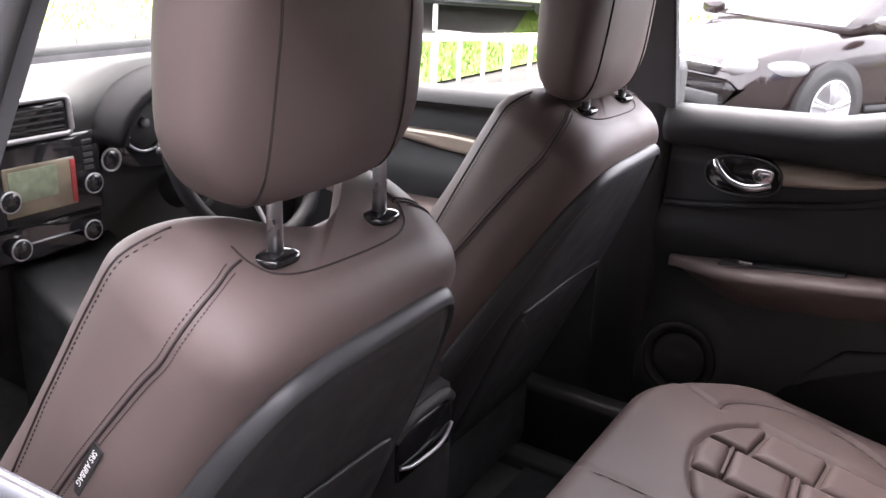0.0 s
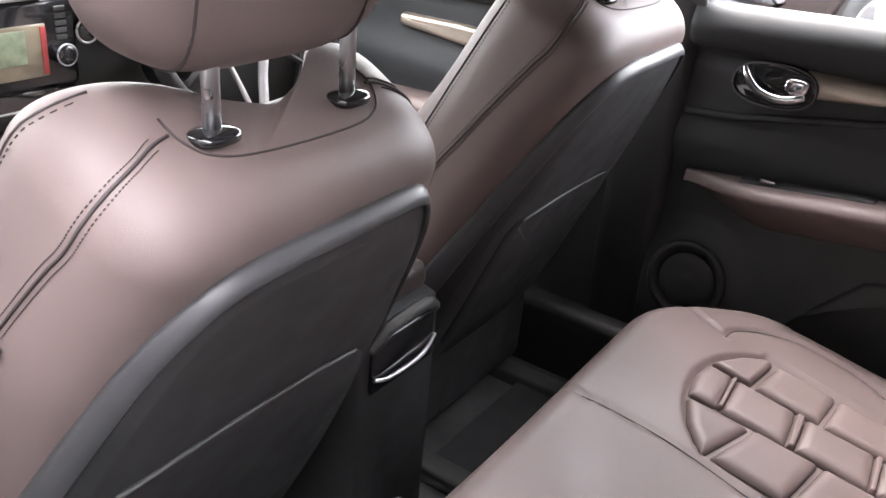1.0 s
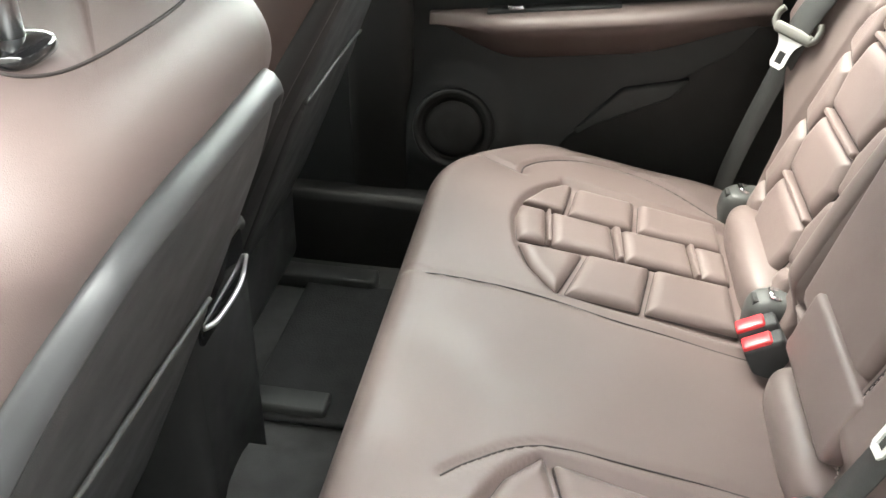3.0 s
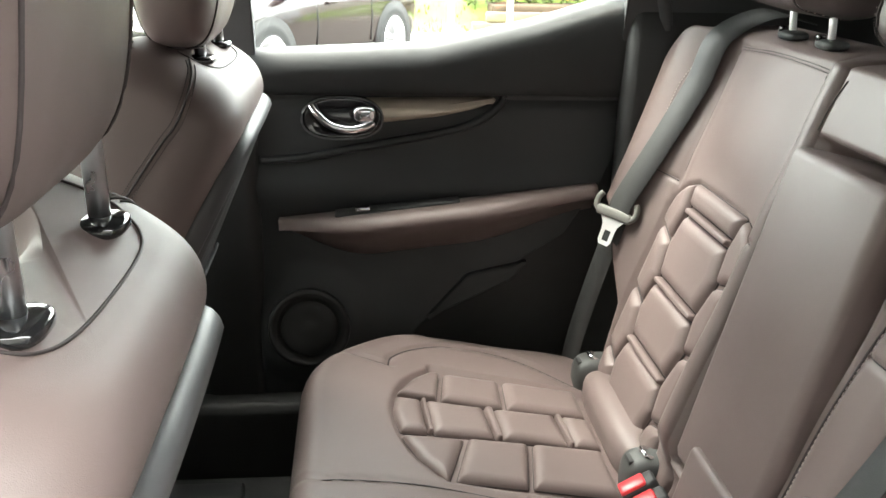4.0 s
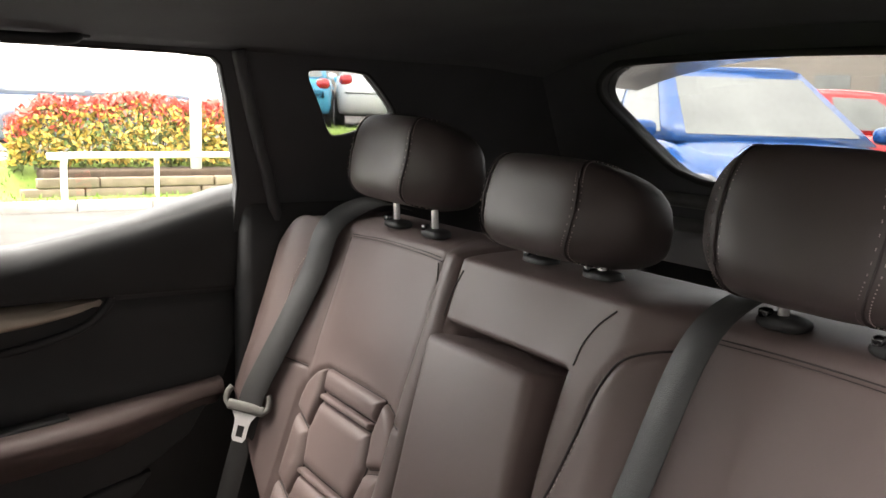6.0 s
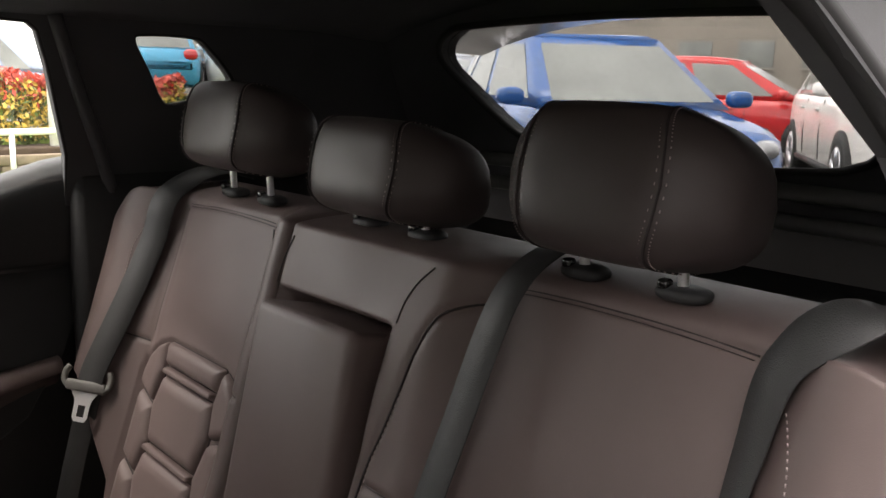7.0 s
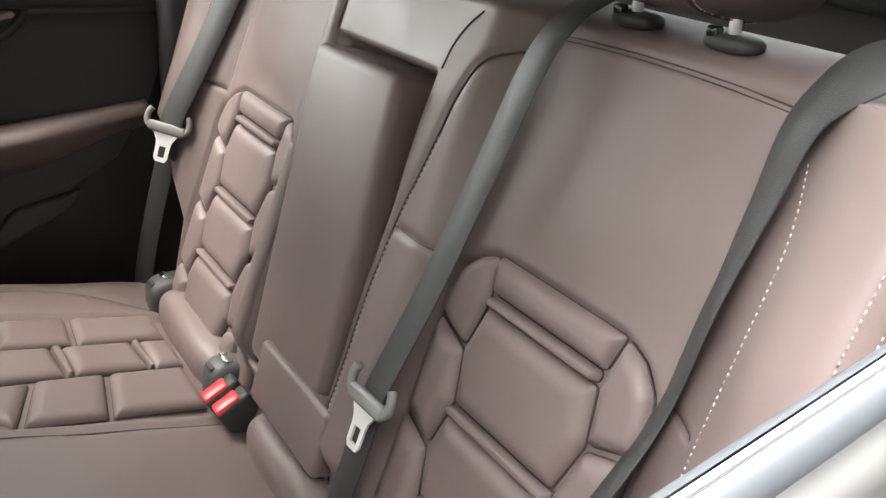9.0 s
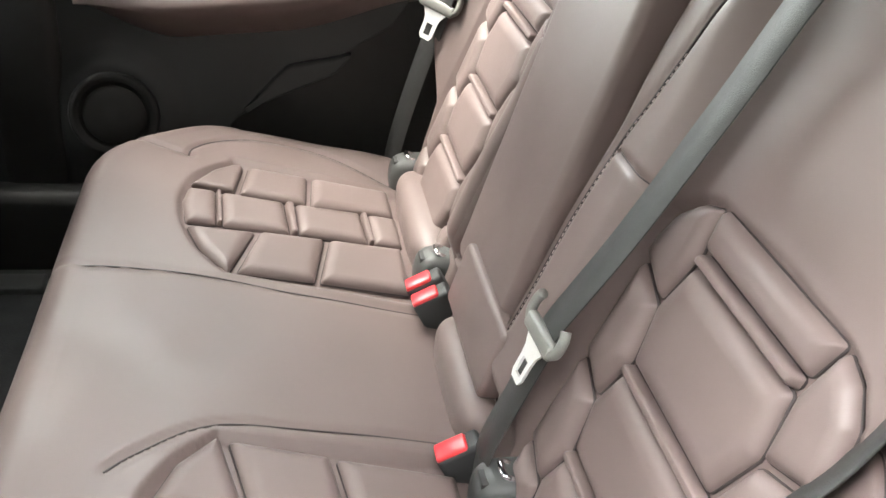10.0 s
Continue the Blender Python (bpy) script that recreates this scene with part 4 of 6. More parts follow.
near_door = thing("rear_door", (-0.82, 0.30, 0.40), "black trimmed rear door, its window lowered", "car door")
add("door_panel", over(door_sheet(lambda y: max(0.42, rear_low(y)), -0.060, 0.700, 60, 40)), SOFT, near_door)
rows = []
outer = []
chrome = []
seal = []
for i in range(41):
    y = -0.12 + 0.84 * i / 40
    zb = belt_z(y)
    zl = 1.106
    sec = smooth_path([(0.808, zb + 0.008), (0.805, zb + 0.009), (0.799, zb + 0.004), (0.795, zb - 0.010), (0.792, zb - 0.034), (0.782, (zb + zl) / 2 - 0.01), (0.786, zl + 0.012), (0.795, zl), (0.808, zl)], 4)
    rows.append([(-p[0], y, p[1]) for p in sec])
    seal.append((-0.834, y, zb + 0.018))
    chrome.append([(-0.819 + 0.009 * math.cos(q), y, zb + 0.020 + 0.011 * math.sin(q)) for q in [2 * math.pi * k / 20 for k in range(20)]])
    outer.append([(-0.840, y, zb - 0.010), (-0.850, y, zb + 0.004), (-0.862, y, zb), (-0.876, y, zb - 0.04), (-0.893, y, zb - 0.14), (-0.905, y, 0.85), (-0.902, y, 0.60), (-0.885, y, 0.36), (-0.850, y, 0.36)])
add("belt_pad", loft(rows), STRIP, near_door)
add("window_channel", tube(seal, 0.008, 8), RUBBER, near_door)
add("window_moulding", loft(chrome), MOULD, near_door, "bright metal window moulding")
add("moulding_lip", tube([(-0.8190, y, z + 0.0130) for _, y, z in seal], 0.0017, 8), CHROME, near_door, "polished moulding lip")
add("door_skin", loft(outer), BODY_WHITE, near_door, "pale painted door skin")

# roof lining
rings = []
for i in range(33):
    y = -0.625 + 1.955 * i / 32
    drop = 0.012 * float(sstep(-0.45, -0.63, y)) + 0.05 * float(sstep(0.9, 1.35, y))
    rings.append([(x, y, 1.592 - 0.065 * (abs(x) / 0.565) ** 2.6 - drop) for x in np.linspace(-0.565, 0.565, 31)] + [(x, y, 1.625 - 0.05 * (abs(x) / 0.60) ** 2.6 - drop * 0.8) for x in np.linspace(0.60, -0.60, 31)])
tagged(add("ceiling", loft(rings), FELT), "black fabric roof lining", "ceiling", kind="structure")
rings = []
for i in range(13):
    y = -0.66 + 1.80 * i / 12
    arch = [(x, y, 1.668 - 0.040 * (abs(x) / 0.66) ** 2.4 - 0.02 * (2 * i / 12 - 1) ** 2) for x in np.linspace(-0.66, 0.66, 25)]
    rings.append(arch + [(x, y, z - 0.012) for x, y, z in reversed(arch)])
tagged(add("roof", loft(rings), BODY_WHITE), "pale painted car roof panel", "roof", kind="structure")
grab = thing("grab_handle", (0.54, 0.36, 1.52), "black folding grab handle on the roof edge", "grab handle")
add("grip", tube(smooth_path([(0.555, 0.26, 1.545), (0.535, 0.275, 1.528), (0.528, 0.36, 1.524), (0.535, 0.445, 1.528), (0.555, 0.46, 1.545)], 6), 0.009, 10), PLASTIC, grab)
for y in (0.262, 0.458):
    add("mount", block((0.552, y, 1.540), (0.030, 0.034, 0.020), 0.005), PLASTIC, grab)


# tailgate with the rear window
def gate_pt(x, z, d=0.0):
    return (x, -0.665 - 0.80 * (1.52 - z) - 0.05 * (x / 0.6) ** 2 * -1 - d, z)


REAR_HALF = [(0.0, 1.549), (0.318, 1.541), (0.385, 1.530), (0.425, 1.508), (0.440, 1.478), (0.420, 1.438), (0.362, 1.355), (0.323, 1.333), (0.254, 1.319), (0.0, 1.305)]
REAR_WIN = bend([(-a, b) for a, b in REAR_HALF[-2:0:-1]] + REAR_HALF, 4)
gate = add("tailgate_trim", plate([(-0.62, 1.61), (0.62, 1.61), (0.66, 1.30), (0.66, 0.70), (-0.66, 0.70), (-0.66, 1.30)], [REAR_WIN], gate_pt, 0.04), PILLAR, None, smooth=False)
tagged(gate, "black tailgate trim round the rear window", "tailgate trim", kind="structure")
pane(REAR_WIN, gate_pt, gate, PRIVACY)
hang(add("window_seal", tube([gate_pt(a, b, -0.004) for a, b in REAR_WIN], 0.007, 6, loop=True), RUBBER), gate)
for z, d in ((1.285, 0.03), (1.235, 0.055)):
    hang(add("trim_ledge", tube([gate_pt(x, z, -d) for x in np.linspace(-0.56, 0.56, 15)], 0.014, 8), LEDGE), gate)
tagged(add("parcel_shelf", block((0, -0.62, 1.130), (1.20, 0.54, 0.022), 0.008), CARPET), "black retractable luggage cover", "luggage cover")
tagged(add("side_trim", block((0.700, -0.33, 1.05), (0.06, 0.60, 0.46), 0.02), PLASTIC), "black moulded trim beside the rear seat", "side trim", kind="structure")
tagged(add("wheel_arch_trim", block((0.768, -0.10, 0.70), (0.04, 1.56, 0.86), 0.015), PLASTIC), "black moulded trim over the wheel arch", "side trim", kind="structure")
tagged(add("side_lining", block((0.820, 0.45, 0.69), (0.012, 2.7, 0.83), 0.004), PLASTIC), "black inner side lining", "side trim", kind="structure")
tagged(add("b_pillar_trim", block((0.755, 0.710, 0.80), (0.10, 0.13, 0.95), 0.025), PLASTIC), "black lower door pillar trim", "pillar trim", kind="structure")

# ---- floor, tunnel, sills ----
rings = []
for i in range(25):
    y = -0.12 + 2.2 * i / 24
    rings.append([(x, y, 0.335 + 0.11 * math.exp(-((x + 0.03) / 0.085) ** 4)) for x in np.linspace(-0.86, 0.78, 61)] + [(0.78, y, 0.28), (-0.86, y, 0.28)])
tagged(add("floor", loft(rings), CARPET), "black carpeted car floor with a centre tunnel", "floor", kind="structure")
for cx in (-0.40, 0.36):
    tagged(add("floor_mat", block((cx, 0.66, 0.344), (0.40, 0.34, 0.012), 0.006), mat("mat_pile", (0.026, 0.026, 0.027), 0.95, bump=(260, 1.0), var=(25, 0.2))), "black carpet floor mat on the rear footwell", "floor mat", "rear floor mats")
tagged(add("sill_right", block((0.70, 0.85, 0.40), (0.09, 1.9, 0.20), 0.02), PLASTIC), "black door sill trim", "sill trim", kind="structure")
tagged(add("bulkhead", block((0, 2.05, 0.75), (1.40, 0.06, 0.90), 0.02), CARPET), "dark footwell bulkhead", "bulkhead", kind="structure")

# ---- belts and buckles ----
def tongue(parent, p, ax, ay, r=1.0):
    """A belt tongue at p: ax across the webbing, ay along it downwards."""
    ax, ay = Vector(ax).normalized(), Vector(ay).normalized()
    az = ax.cross(ay)
    rot = Matrix((ax, ay, az)).transposed()
    P = Vector(p)

    def at(a, b, c=0.0):
        return tuple(P + ax * a + ay * b + az * c)
    ears = [tube(smooth_path([at(q * 0.030, 0.004), at(q * 0.0375, -0.004), at(q * 0.0380, -0.018), at(q * 0.0330, -0.028)], 5), 0.0056, 10, up=tuple(az), flat=1.0) for q in (-1, 1)]
    h = add("tongue_grip", merge(block(at(0, 0.002), (0.068, 0.019, 0.012), 0.005, rot), *ears), GRIP, parent, "grey plastic tongue grip")
    half_plate = [(0.027, 0.008), (0.021, 0.013), (0.0145, 0.024), (0.0128, 0.034), (0.0125, 0.055), (0.0085, 0.062)]
    outline = [(-a, b) for a, b in half_plate] + [(a, b) for a, b in reversed(half_plate)]
    slot = [(-0.0062, 0.034), (0.0062, 0.034), (0.0062, 0.054), (-0.0062, 0.054)]
    add("tongue_plate", plate(outline, [slot], lambda a, b, d: at(a, b, d - 0.0015), 0.003), STEEL, h, "steel tongue plate", smooth=False)


belt_r = thing("seat_belt", (0.62, -0.27, 1.27), "dark grey seat belt hanging beside the door, unfastened", "seat belt", "rear seat belts")
path = smooth_path([(0.552, -0.300, 1.262), (0.553, -0.225, 1.276)] + [back_on(x, z, w) for x, z, w in ((0.552, 1.230, 0.013), (0.558, 1.150, 0.011), (0.570, 1.050, 0.010))] + [(0.586, -0.023, 0.955), (0.587, -0.010, 0.922)], 8)
add("webbing", ribbon(path, (0.80, 0.57, 0.18), 0.047, 0.0022), BELT, belt_r)
add("lower_webbing", ribbon(smooth_path([(0.588, -0.014, 0.918), (0.606, 0.022, 0.76), (0.622, 0.045, 0.63), (0.630, 0.05, 0.54)], 6), (0.80, 0.55, 0.0), 0.042, 0.0022), BELT, belt_r)
tongue(belt_r, (0.587, -0.004, 0.919), (0.60, 0.76, 0.20), (-0.10, 0.30, -0.92))

belt_c = thing("seat_belt", (-0.26, -0.20, 1.26), "dark grey seat belt lying over the backrest, unfastened", "seat belt", "rear seat belts")
path = smooth_path([(-0.275, -0.250, 1.270), (-0.270, -0.195, 1.270), (-0.262, -0.139, 1.225), (-0.245, -0.092, 1.095), (-0.232, -0.040, 0.960), (-0.219, 0.002, 0.860), (-0.215, 0.012, 0.832)], 8)
add("webbing", ribbon(path, (0.99, -0.03, -0.06), 0.044, 0.0022), BELT, belt_c)
add("lower_webbing", ribbon(smooth_path([(-0.216, 0.006, 0.842), (-0.207, 0.028, 0.75), (-0.198, 0.048, 0.66), (-0.193, 0.05, 0.58)], 6), (0.99, 0.05, 0.0), 0.042, 0.0022), BELT, belt_c)
tongue(belt_c, (-0.215, 0.016, 0.834), (0.99, 0.06, -0.02), (0.0, 0.30, -0.95))
add("guide_slot", block((-0.275, -0.250, 1.272), (0.075, 0.030, 0.014), 0.006), PLASTIC, belt_c)

belt_l = thing("seat_belt", (-0.66, -0.30, 1.28), "dark grey seat belt drawn across the outer backrest", "seat belt", "rear seat belts")
path = smooth_path([(-0.735, -0.290, 1.285), (-0.680, -0.225, 1.290), (-0.615, -0.150, 1.284)] + [back_on(x, z, w) for x, z, w in ((-0.566, 1.226, 0.016), (-0.548, 1.150, 0.014), (-0.538, 1.065, 0.013), (-0.527, 0.960, 0.012))] + [(-0.508, 0.010, 0.82), (-0.495, 0.05, 0.69), (-0.49, 0.06, 0.57)], 8)
k = len(path)
sides = [tuple(Vector((0.35, 0.75, -0.10)).lerp(Vector((0.90, -0.40, -0.08)), min(1.0, max(0.0, (i / k - 0.12) / 0.20))).lerp(Vector((0.72, -0.66, -0.24)), min(1.0, max(0.0, (i / k - 0.32) / 0.20)))) for i in range(k)]
add("webbing", ribbon(path, sides, 0.047, 0.0022), BELT, belt_l)
add("guide", block((-0.503, 0.012, 0.805), (0.060, 0.016, 0.030), 0.005), PLASTIC, belt_l)


def buckle(x, y, z, tilt_deg, label):
    t = thing("belt_buckle", (x, y, z - 0.05), label, "belt buckle", "rear belt buckles")
    rot = Matrix.Rotation(radians(-tilt_deg), 3, "X")
    up = rot @ Vector((0, 0, 1))
    add("housing", block((x, y, z), (0.032, 0.056, 0.084), 0.006, rot), PLASTIC, t)
    c = Vector((x, y, z)) + up * 0.040
    add("release_button", block(tuple(c + rot @ Vector((0, 0.007, 0))), (0.026, 0.040, 0.012), 0.004, rot), RED, t, "red release button")
    return t


buckle(0.154, 0.042, 0.612, 30, "black belt buckle with red release button, between cushion and backrest")
buckle(0.116, 0.038, 0.612, 30, "black belt buckle with red release button, between cushion and backrest")
buckle(-0.166, 0.050, 0.599, 30, "black belt buckle with red release button, between cushion and backrest")

for cx, half in ((0.372, 0.150), (-0.030, 0.115), (-0.385, 0.150)):
    add("backrest_roll", pillow((cx, 0.018, 0.612), (half, 0.044, 0.042), 2.8, 44, 28, shape=lambda x, y, z: (math.copysign(abs(x) ** 0.6, x), y * (1 - 0.1 * x ** 8), z * (1 - 0.1 * x ** 8))), LEATHER, rear_seat)
for x in (0.535, 0.215, -0.228, -0.54):
    cov = thing("child_seat_anchor", (x, 0.03, 0.60), "dark grey anchor cover with bright steel loop", "child seat anchor", "child seat anchors")
    add("cover", pillow((x, 0.018, 0.613), (0.034, 0.047, 0.045), 3.2, 28, 16), PLASTIC_GREY, cov)
    add("steel_loop", tube(smooth_path([(x - 0.012, 0.022, 0.654), (x - 0.010, 0.034, 0.660), (x + 0.010, 0.034, 0.660), (x + 0.012, 0.022, 0.654)], 4), 0.0040, 8), CHROME, cov)
    add("slot", block((x - 0.002, 0.050, 0.644), (0.024, 0.018, 0.016), 0.002), RUBBER, cov)

# ---- centre console ----
console = thing("centre_console", (-0.05, 1.1, 0.33), "black centre console with rear vent panel", "centre console")
rings = []
for y, zt, hw_ in ((0.735, 0.815, 0.088), (0.745, 0.828, 0.098), (0.80, 0.838, 0.102), (1.10, 0.835, 0.105), (1.18, 0.78, 0.105), (1.45, 0.80, 0.11), (1.62, 0.90, 0.12)):
    sec = round_poly([(-hw_, 0.34), (hw_, 0.34), (hw_, zt), (-hw_, zt)], 0.022, 4)
    rings.append([(-0.012 + a, y + 0.02, b - 0.028) for a, b in sec])
add("console_body", loft(rings), PLASTIC, console)
add("armrest_lid", block((-0.012, 0.955, 0.820), (0.185, 0.36, 0.050), 0.018), LEATHER_DARK, console, "dark leather armrest lid")
add("vent_panel", block((-0.012, 0.753, 0.737), (0.150, 0.010, 0.085), 0.006), GLOSS, console, "gloss black vent panel")
add("vent_trim", tube(smooth_path([(-0.084, 0.747, 0.722), (-0.055, 0.742, 0.715), (0.005, 0.741, 0.714), (0.040, 0.744, 0.718), (0.066, 0.748, 0.732)], 6), 0.0035, 8), SATIN, console, "satin silver trim line")
add("top_trim", tube(smooth_path([(-0.092, 0.755, 0.772), (-0.057, 0.748, 0.794), (0.033, 0.748, 0.798), (0.068, 0.755, 0.778)], 6), 0.010, 8), PLASTIC_GREY, console)
add("gear_lever", tube([(-0.04, 1.33, 0.76), (-0.04, 1.32, 0.87)], 0.012, 10), PLASTIC, console)
add("gear_knob", pillow((-0.04, 1.318, 0.885), (0.022, 0.028, 0.028), 2.6, 20, 14), CHROME, console)

# ---- dashboard ----
dash = thing("dashboard", (0, 1.75, 0.75), "black dashboard with chrome-ringed vents and screen", "dashboard")
rings = []
for x in np.linspace(-0.70, 0.70, 45):
    hood = 0.055 * math.exp(-((x - 0.27) / 0.20) ** 4)
    prof = [(1.66, 0.72), (1.635, 0.90), (1.615, 1.02), (1.600, 1.115), (1.612, 1.150 + 0.2 * hood), (1.66 - 0.4 * hood, 1.166 + hood), (1.74, 1.172 + 0.7 * hood), (1.95, 1.180), (2.02, 1.15), (2.02, 0.72)]
    rings.append([(x, y, z) for y, z in prof])
add("dash_body", loft(rings), mat("dash_grain", (0.034, 0.036, 0.034), 0.60, spec=0.25, bump=(1400, 0.3, "cell"), var=(6, 0.1)), dash)
add("screen_surround", block((-0.062, 1.605, 1.020), (0.250, 0.030, 0.165), 0.012), GLOSS, dash)
screen = mat("screen", (0.20, 0.17, 0.12), 0.08, coat=0.5, var=(14, 0.35))
disp = add("screen", block((-0.078, 1.588, 1.012), (0.150, 0.006, 0.095), 0.003), screen, dash, "dark glossy infotainment screen")
add("map_field", block((-0.095, 1.5845, 1.022), (0.100, 0.002, 0.060), 0.0008), mat("map_green", (0.20, 0.24, 0.16), 0.2, var=(40, 0.3)), disp)
add("menu_bar", block((-0.010, 1.5845, 1.012), (0.011, 0.002, 0.085), 0.0008), mat("menu_red", (0.32, 0.05, 0.05), 0.2, var=(30, 0.3)), disp)
for x, z in ((0.028, 1.000), (-0.150, 1.000), (0.016, 0.905), (-0.140, 0.905)):
    knob = add("knob", lathe([(0, 0.0195), (0.016, 0.0195), (0.019, 0.0175), (0.0195, 0.003)], (x, 1.592, z), (0, -1, 0)), GLOSS, dash)
    add("knob_ring", tube([(x + 0.0195 * math.cos(a), 1.575, z + 0.0195 * math.sin(a)) for a in [2 * math.pi * k / 28 for k in range(28)]], 0.0019, 6, loop=True), SATIN, knob)
for k in range(5):
    add("shortcut_key", block((0.029, 1.589, 1.030 + 0.013 * k), (0.022, 0.004, 0.009), 0.0015), PLASTIC_GREY, dash)
add("climate_panel", block((-0.062, 1.610, 0.905), (0.240, 0.025, 0.075), 0.010), GLOSS, dash)
add("climate_line", tube([(-0.12, 1.596, 0.905), (0.0, 1.596, 0.905)], 0.002, 6), SATIN, dash)
start = add("start_button", lathe([(0, 0.022), (0.010, 0.022), (0.013, 0.019), (0.0135, 0.003)], (0.082, 1.600, 1.035), (0, -1, 0)), GLOSS, dash, "round black start button")
add("button_ring", tube([(0.082 + 0.0225 * math.cos(a), 1.588, 1.035 + 0.0225 * math.sin(a)) for a in [2 * math.pi * k / 32 for k in range(32)]], 0.0026, 6, loop=True), SATIN, start)
for vx in (-0.072,):
    vent = add("air_vent", block((vx, 1.604, 1.140), (0.145, 0.030, 0.070), 0.012), GLOSS, dash)
    add("vent_frame", tube([(vx + a, 1.588, 1.140 + b) for a, b in round_poly([(-0.073, -0.034), (0.073, -0.034), (0.068, 0.036), (-0.073, 0.036)], 0.012, 4)], 0.0055, 6, loop=True), SATIN, vent)
    for k in range(4):
        add("slat", block((vx, 1.590, 1.122 + 0.012 * k), (0.110, 0.012, 0.003), 0.001), PLASTIC, vent)
add("lower_trim", tube([(x, 1.612, 1.092) for x in np.linspace(-0.20, 0.06, 9)], 0.004, 6), SATIN, dash)
# instrument binnacle: black hood over two dials
rings = []
for y, k in ((1.520, 1.00), (1.526, 1.03), (1.60, 1.06), (1.72, 1.02)):
    outer_arc = [(0.265 + 0.205 * k * math.cos(a), y, 1.075 + 0.128 * k * math.sin(a)) for a in np.linspace(math.pi, 0, 25)]
    inner_arc = [(0.265 + (0.205 * k - 0.016) * math.cos(a), y, 1.075 + (0.128 * k - 0.016) * math.sin(a)) for a in np.linspace(0, math.pi, 25)]
    rings.append(outer_arc + inner_arc)
add("instrument_hood", loft(rings), mat("hood_black", (0.009, 0.009, 0.0095), 0.75, spec=0.15, bump=(1400, 0.3, "cell"), var=(6, 0.1)), dash, "black moulded instrument hood")
bin_ = add("instrument_binnacle", pillow((0.265, 1.600, 1.090), (0.185, 0.014, 0.095), 3.0, 36, 14), GLOSS, dash, "gloss black instrument cluster")
for x in (0.165, 0.365):
    add("dial_ring", lathe([(0, 0.058), (0.010, 0.062), (0.014, 0.059), (0.010, 0.056)], (x, 1.588, 1.100), (0, -1, 0), cap=False), SATIN, bin_)
    add("dial_face", lathe([(0, 0.056), (0.003, 0.055), (0.004, 0.004)], (x, 1.588, 1.100), (0, -1, 0)), RUBBER, bin_)
    add("dial_hub", lathe([(0, 0.012), (0.008, 0.011), (0.010, 0.003)], (x, 1.584, 1.100), (0, -1, 0)), TRIMGREY, bin_)
    shapes = [tube([(x + 0.044 * math.cos(a), 1.583, 1.100 + 0.044 * math.sin(a)), (x + 0.053 * math.cos(a), 1.583, 1.100 + 0.053 * math.sin(a))], 0.0012, 4) for a in np.linspace(-0.6, 3.74, 15)]
    add("dial_marks", merge(*shapes), THREAD_WHITE, bin_)

# steering wheel
wheel = thing("steering_wheel", (0.27, 1.40, 1.03), "black leather steering wheel with satin silver spokes", "steering wheel")
wr = Matrix.Rotation(radians(-24), 3, "X")
wc = Vector((0.240, 1.365, 1.060))


def wheel_at(a, b, c=0.0):
    return tuple(wc + wr @ Vector((a, c, b)))


add("rim", tube([wheel_at(0.188 * math.cos(t), 0.188 * math.sin(t) * (1 if math.sin(t) > -0.8 else 0.985)) for t in [2 * math.pi * k / 48 for k in range(48)]], 0.0165, 12, loop=True), mat("wheel_leather", (0.011, 0.011, 0.0115), 0.55, spec=0.22, bump=(1500, 0.2, "cell"), var=(9, 0.1)), wheel)
add("hub", pillow(wheel_at(0, 0, 0.015), (0.075, 0.030, 0.065), 3, 28, 16), PLASTIC, wheel)
for a0, a1 in ((-165, -150), (-30, -15)):
    for a in (a0, a1):
        t = radians(a)
        add("spoke", tube([wheel_at(0.06 * math.cos(t), 0.05 * math.sin(t), -0.01), wheel_at(0.168 * math.cos(t), 0.168 * math.sin(t), 0.0)], 0.010, 8, flat=0.5), PLASTIC, wheel, "black side spoke")
for s in (-1, 1):
    add("lower_spoke", tube(smooth_path([wheel_at(s * 0.05, -0.045, -0.01), wheel_at(s * 0.030, -0.10, -0.004), wheel_at(s * 0.012, -0.168, 0.0)], 5), 0.010, 8, flat=0.5), SATIN, wheel, "satin silver spoke")
add("badge", lathe([(0, 0.020), (0.006, 0.018), (0.008, 0.004)], wheel_at(0, 0, -0.018), tuple(wr @ Vector((0, -1, 0)))), CHROME, wheel)
add("stalk", tube([wheel_at(-0.03, 0.03, 0.06), wheel_at(-0.17, 0.045, 0.05)], 0.008, 8), PLASTIC, wheel)
add("column", tube([wheel_at(0, 0, 0.02), wheel_at(0, -0.02, 0.25)], 0.045, 16), PLASTIC, wheel)

# windscreen and bonnet end close the front
screen_loop = [(-0.66, 1.19), (0.66, 1.19), (0.56, 1.52), (-0.56, 1.52)]
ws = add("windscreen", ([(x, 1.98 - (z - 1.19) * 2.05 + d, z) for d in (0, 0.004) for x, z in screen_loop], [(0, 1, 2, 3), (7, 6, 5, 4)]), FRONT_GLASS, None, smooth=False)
ws.visible_shadow = False
tagged(ws, "clear raked windscreen", "windscreen", kind="structure")
for q in (-1, 1):
    tagged(add("a_pillar", tube([(q * 0.69, 1.99, 1.16), (q * 0.64, 1.62, 1.36), (q * 0.585, 1.28, 1.53)], 0.035, 10, flat=0.6), PLASTIC), "black windscreen pillar trim", "pillar trim", kind="structure")
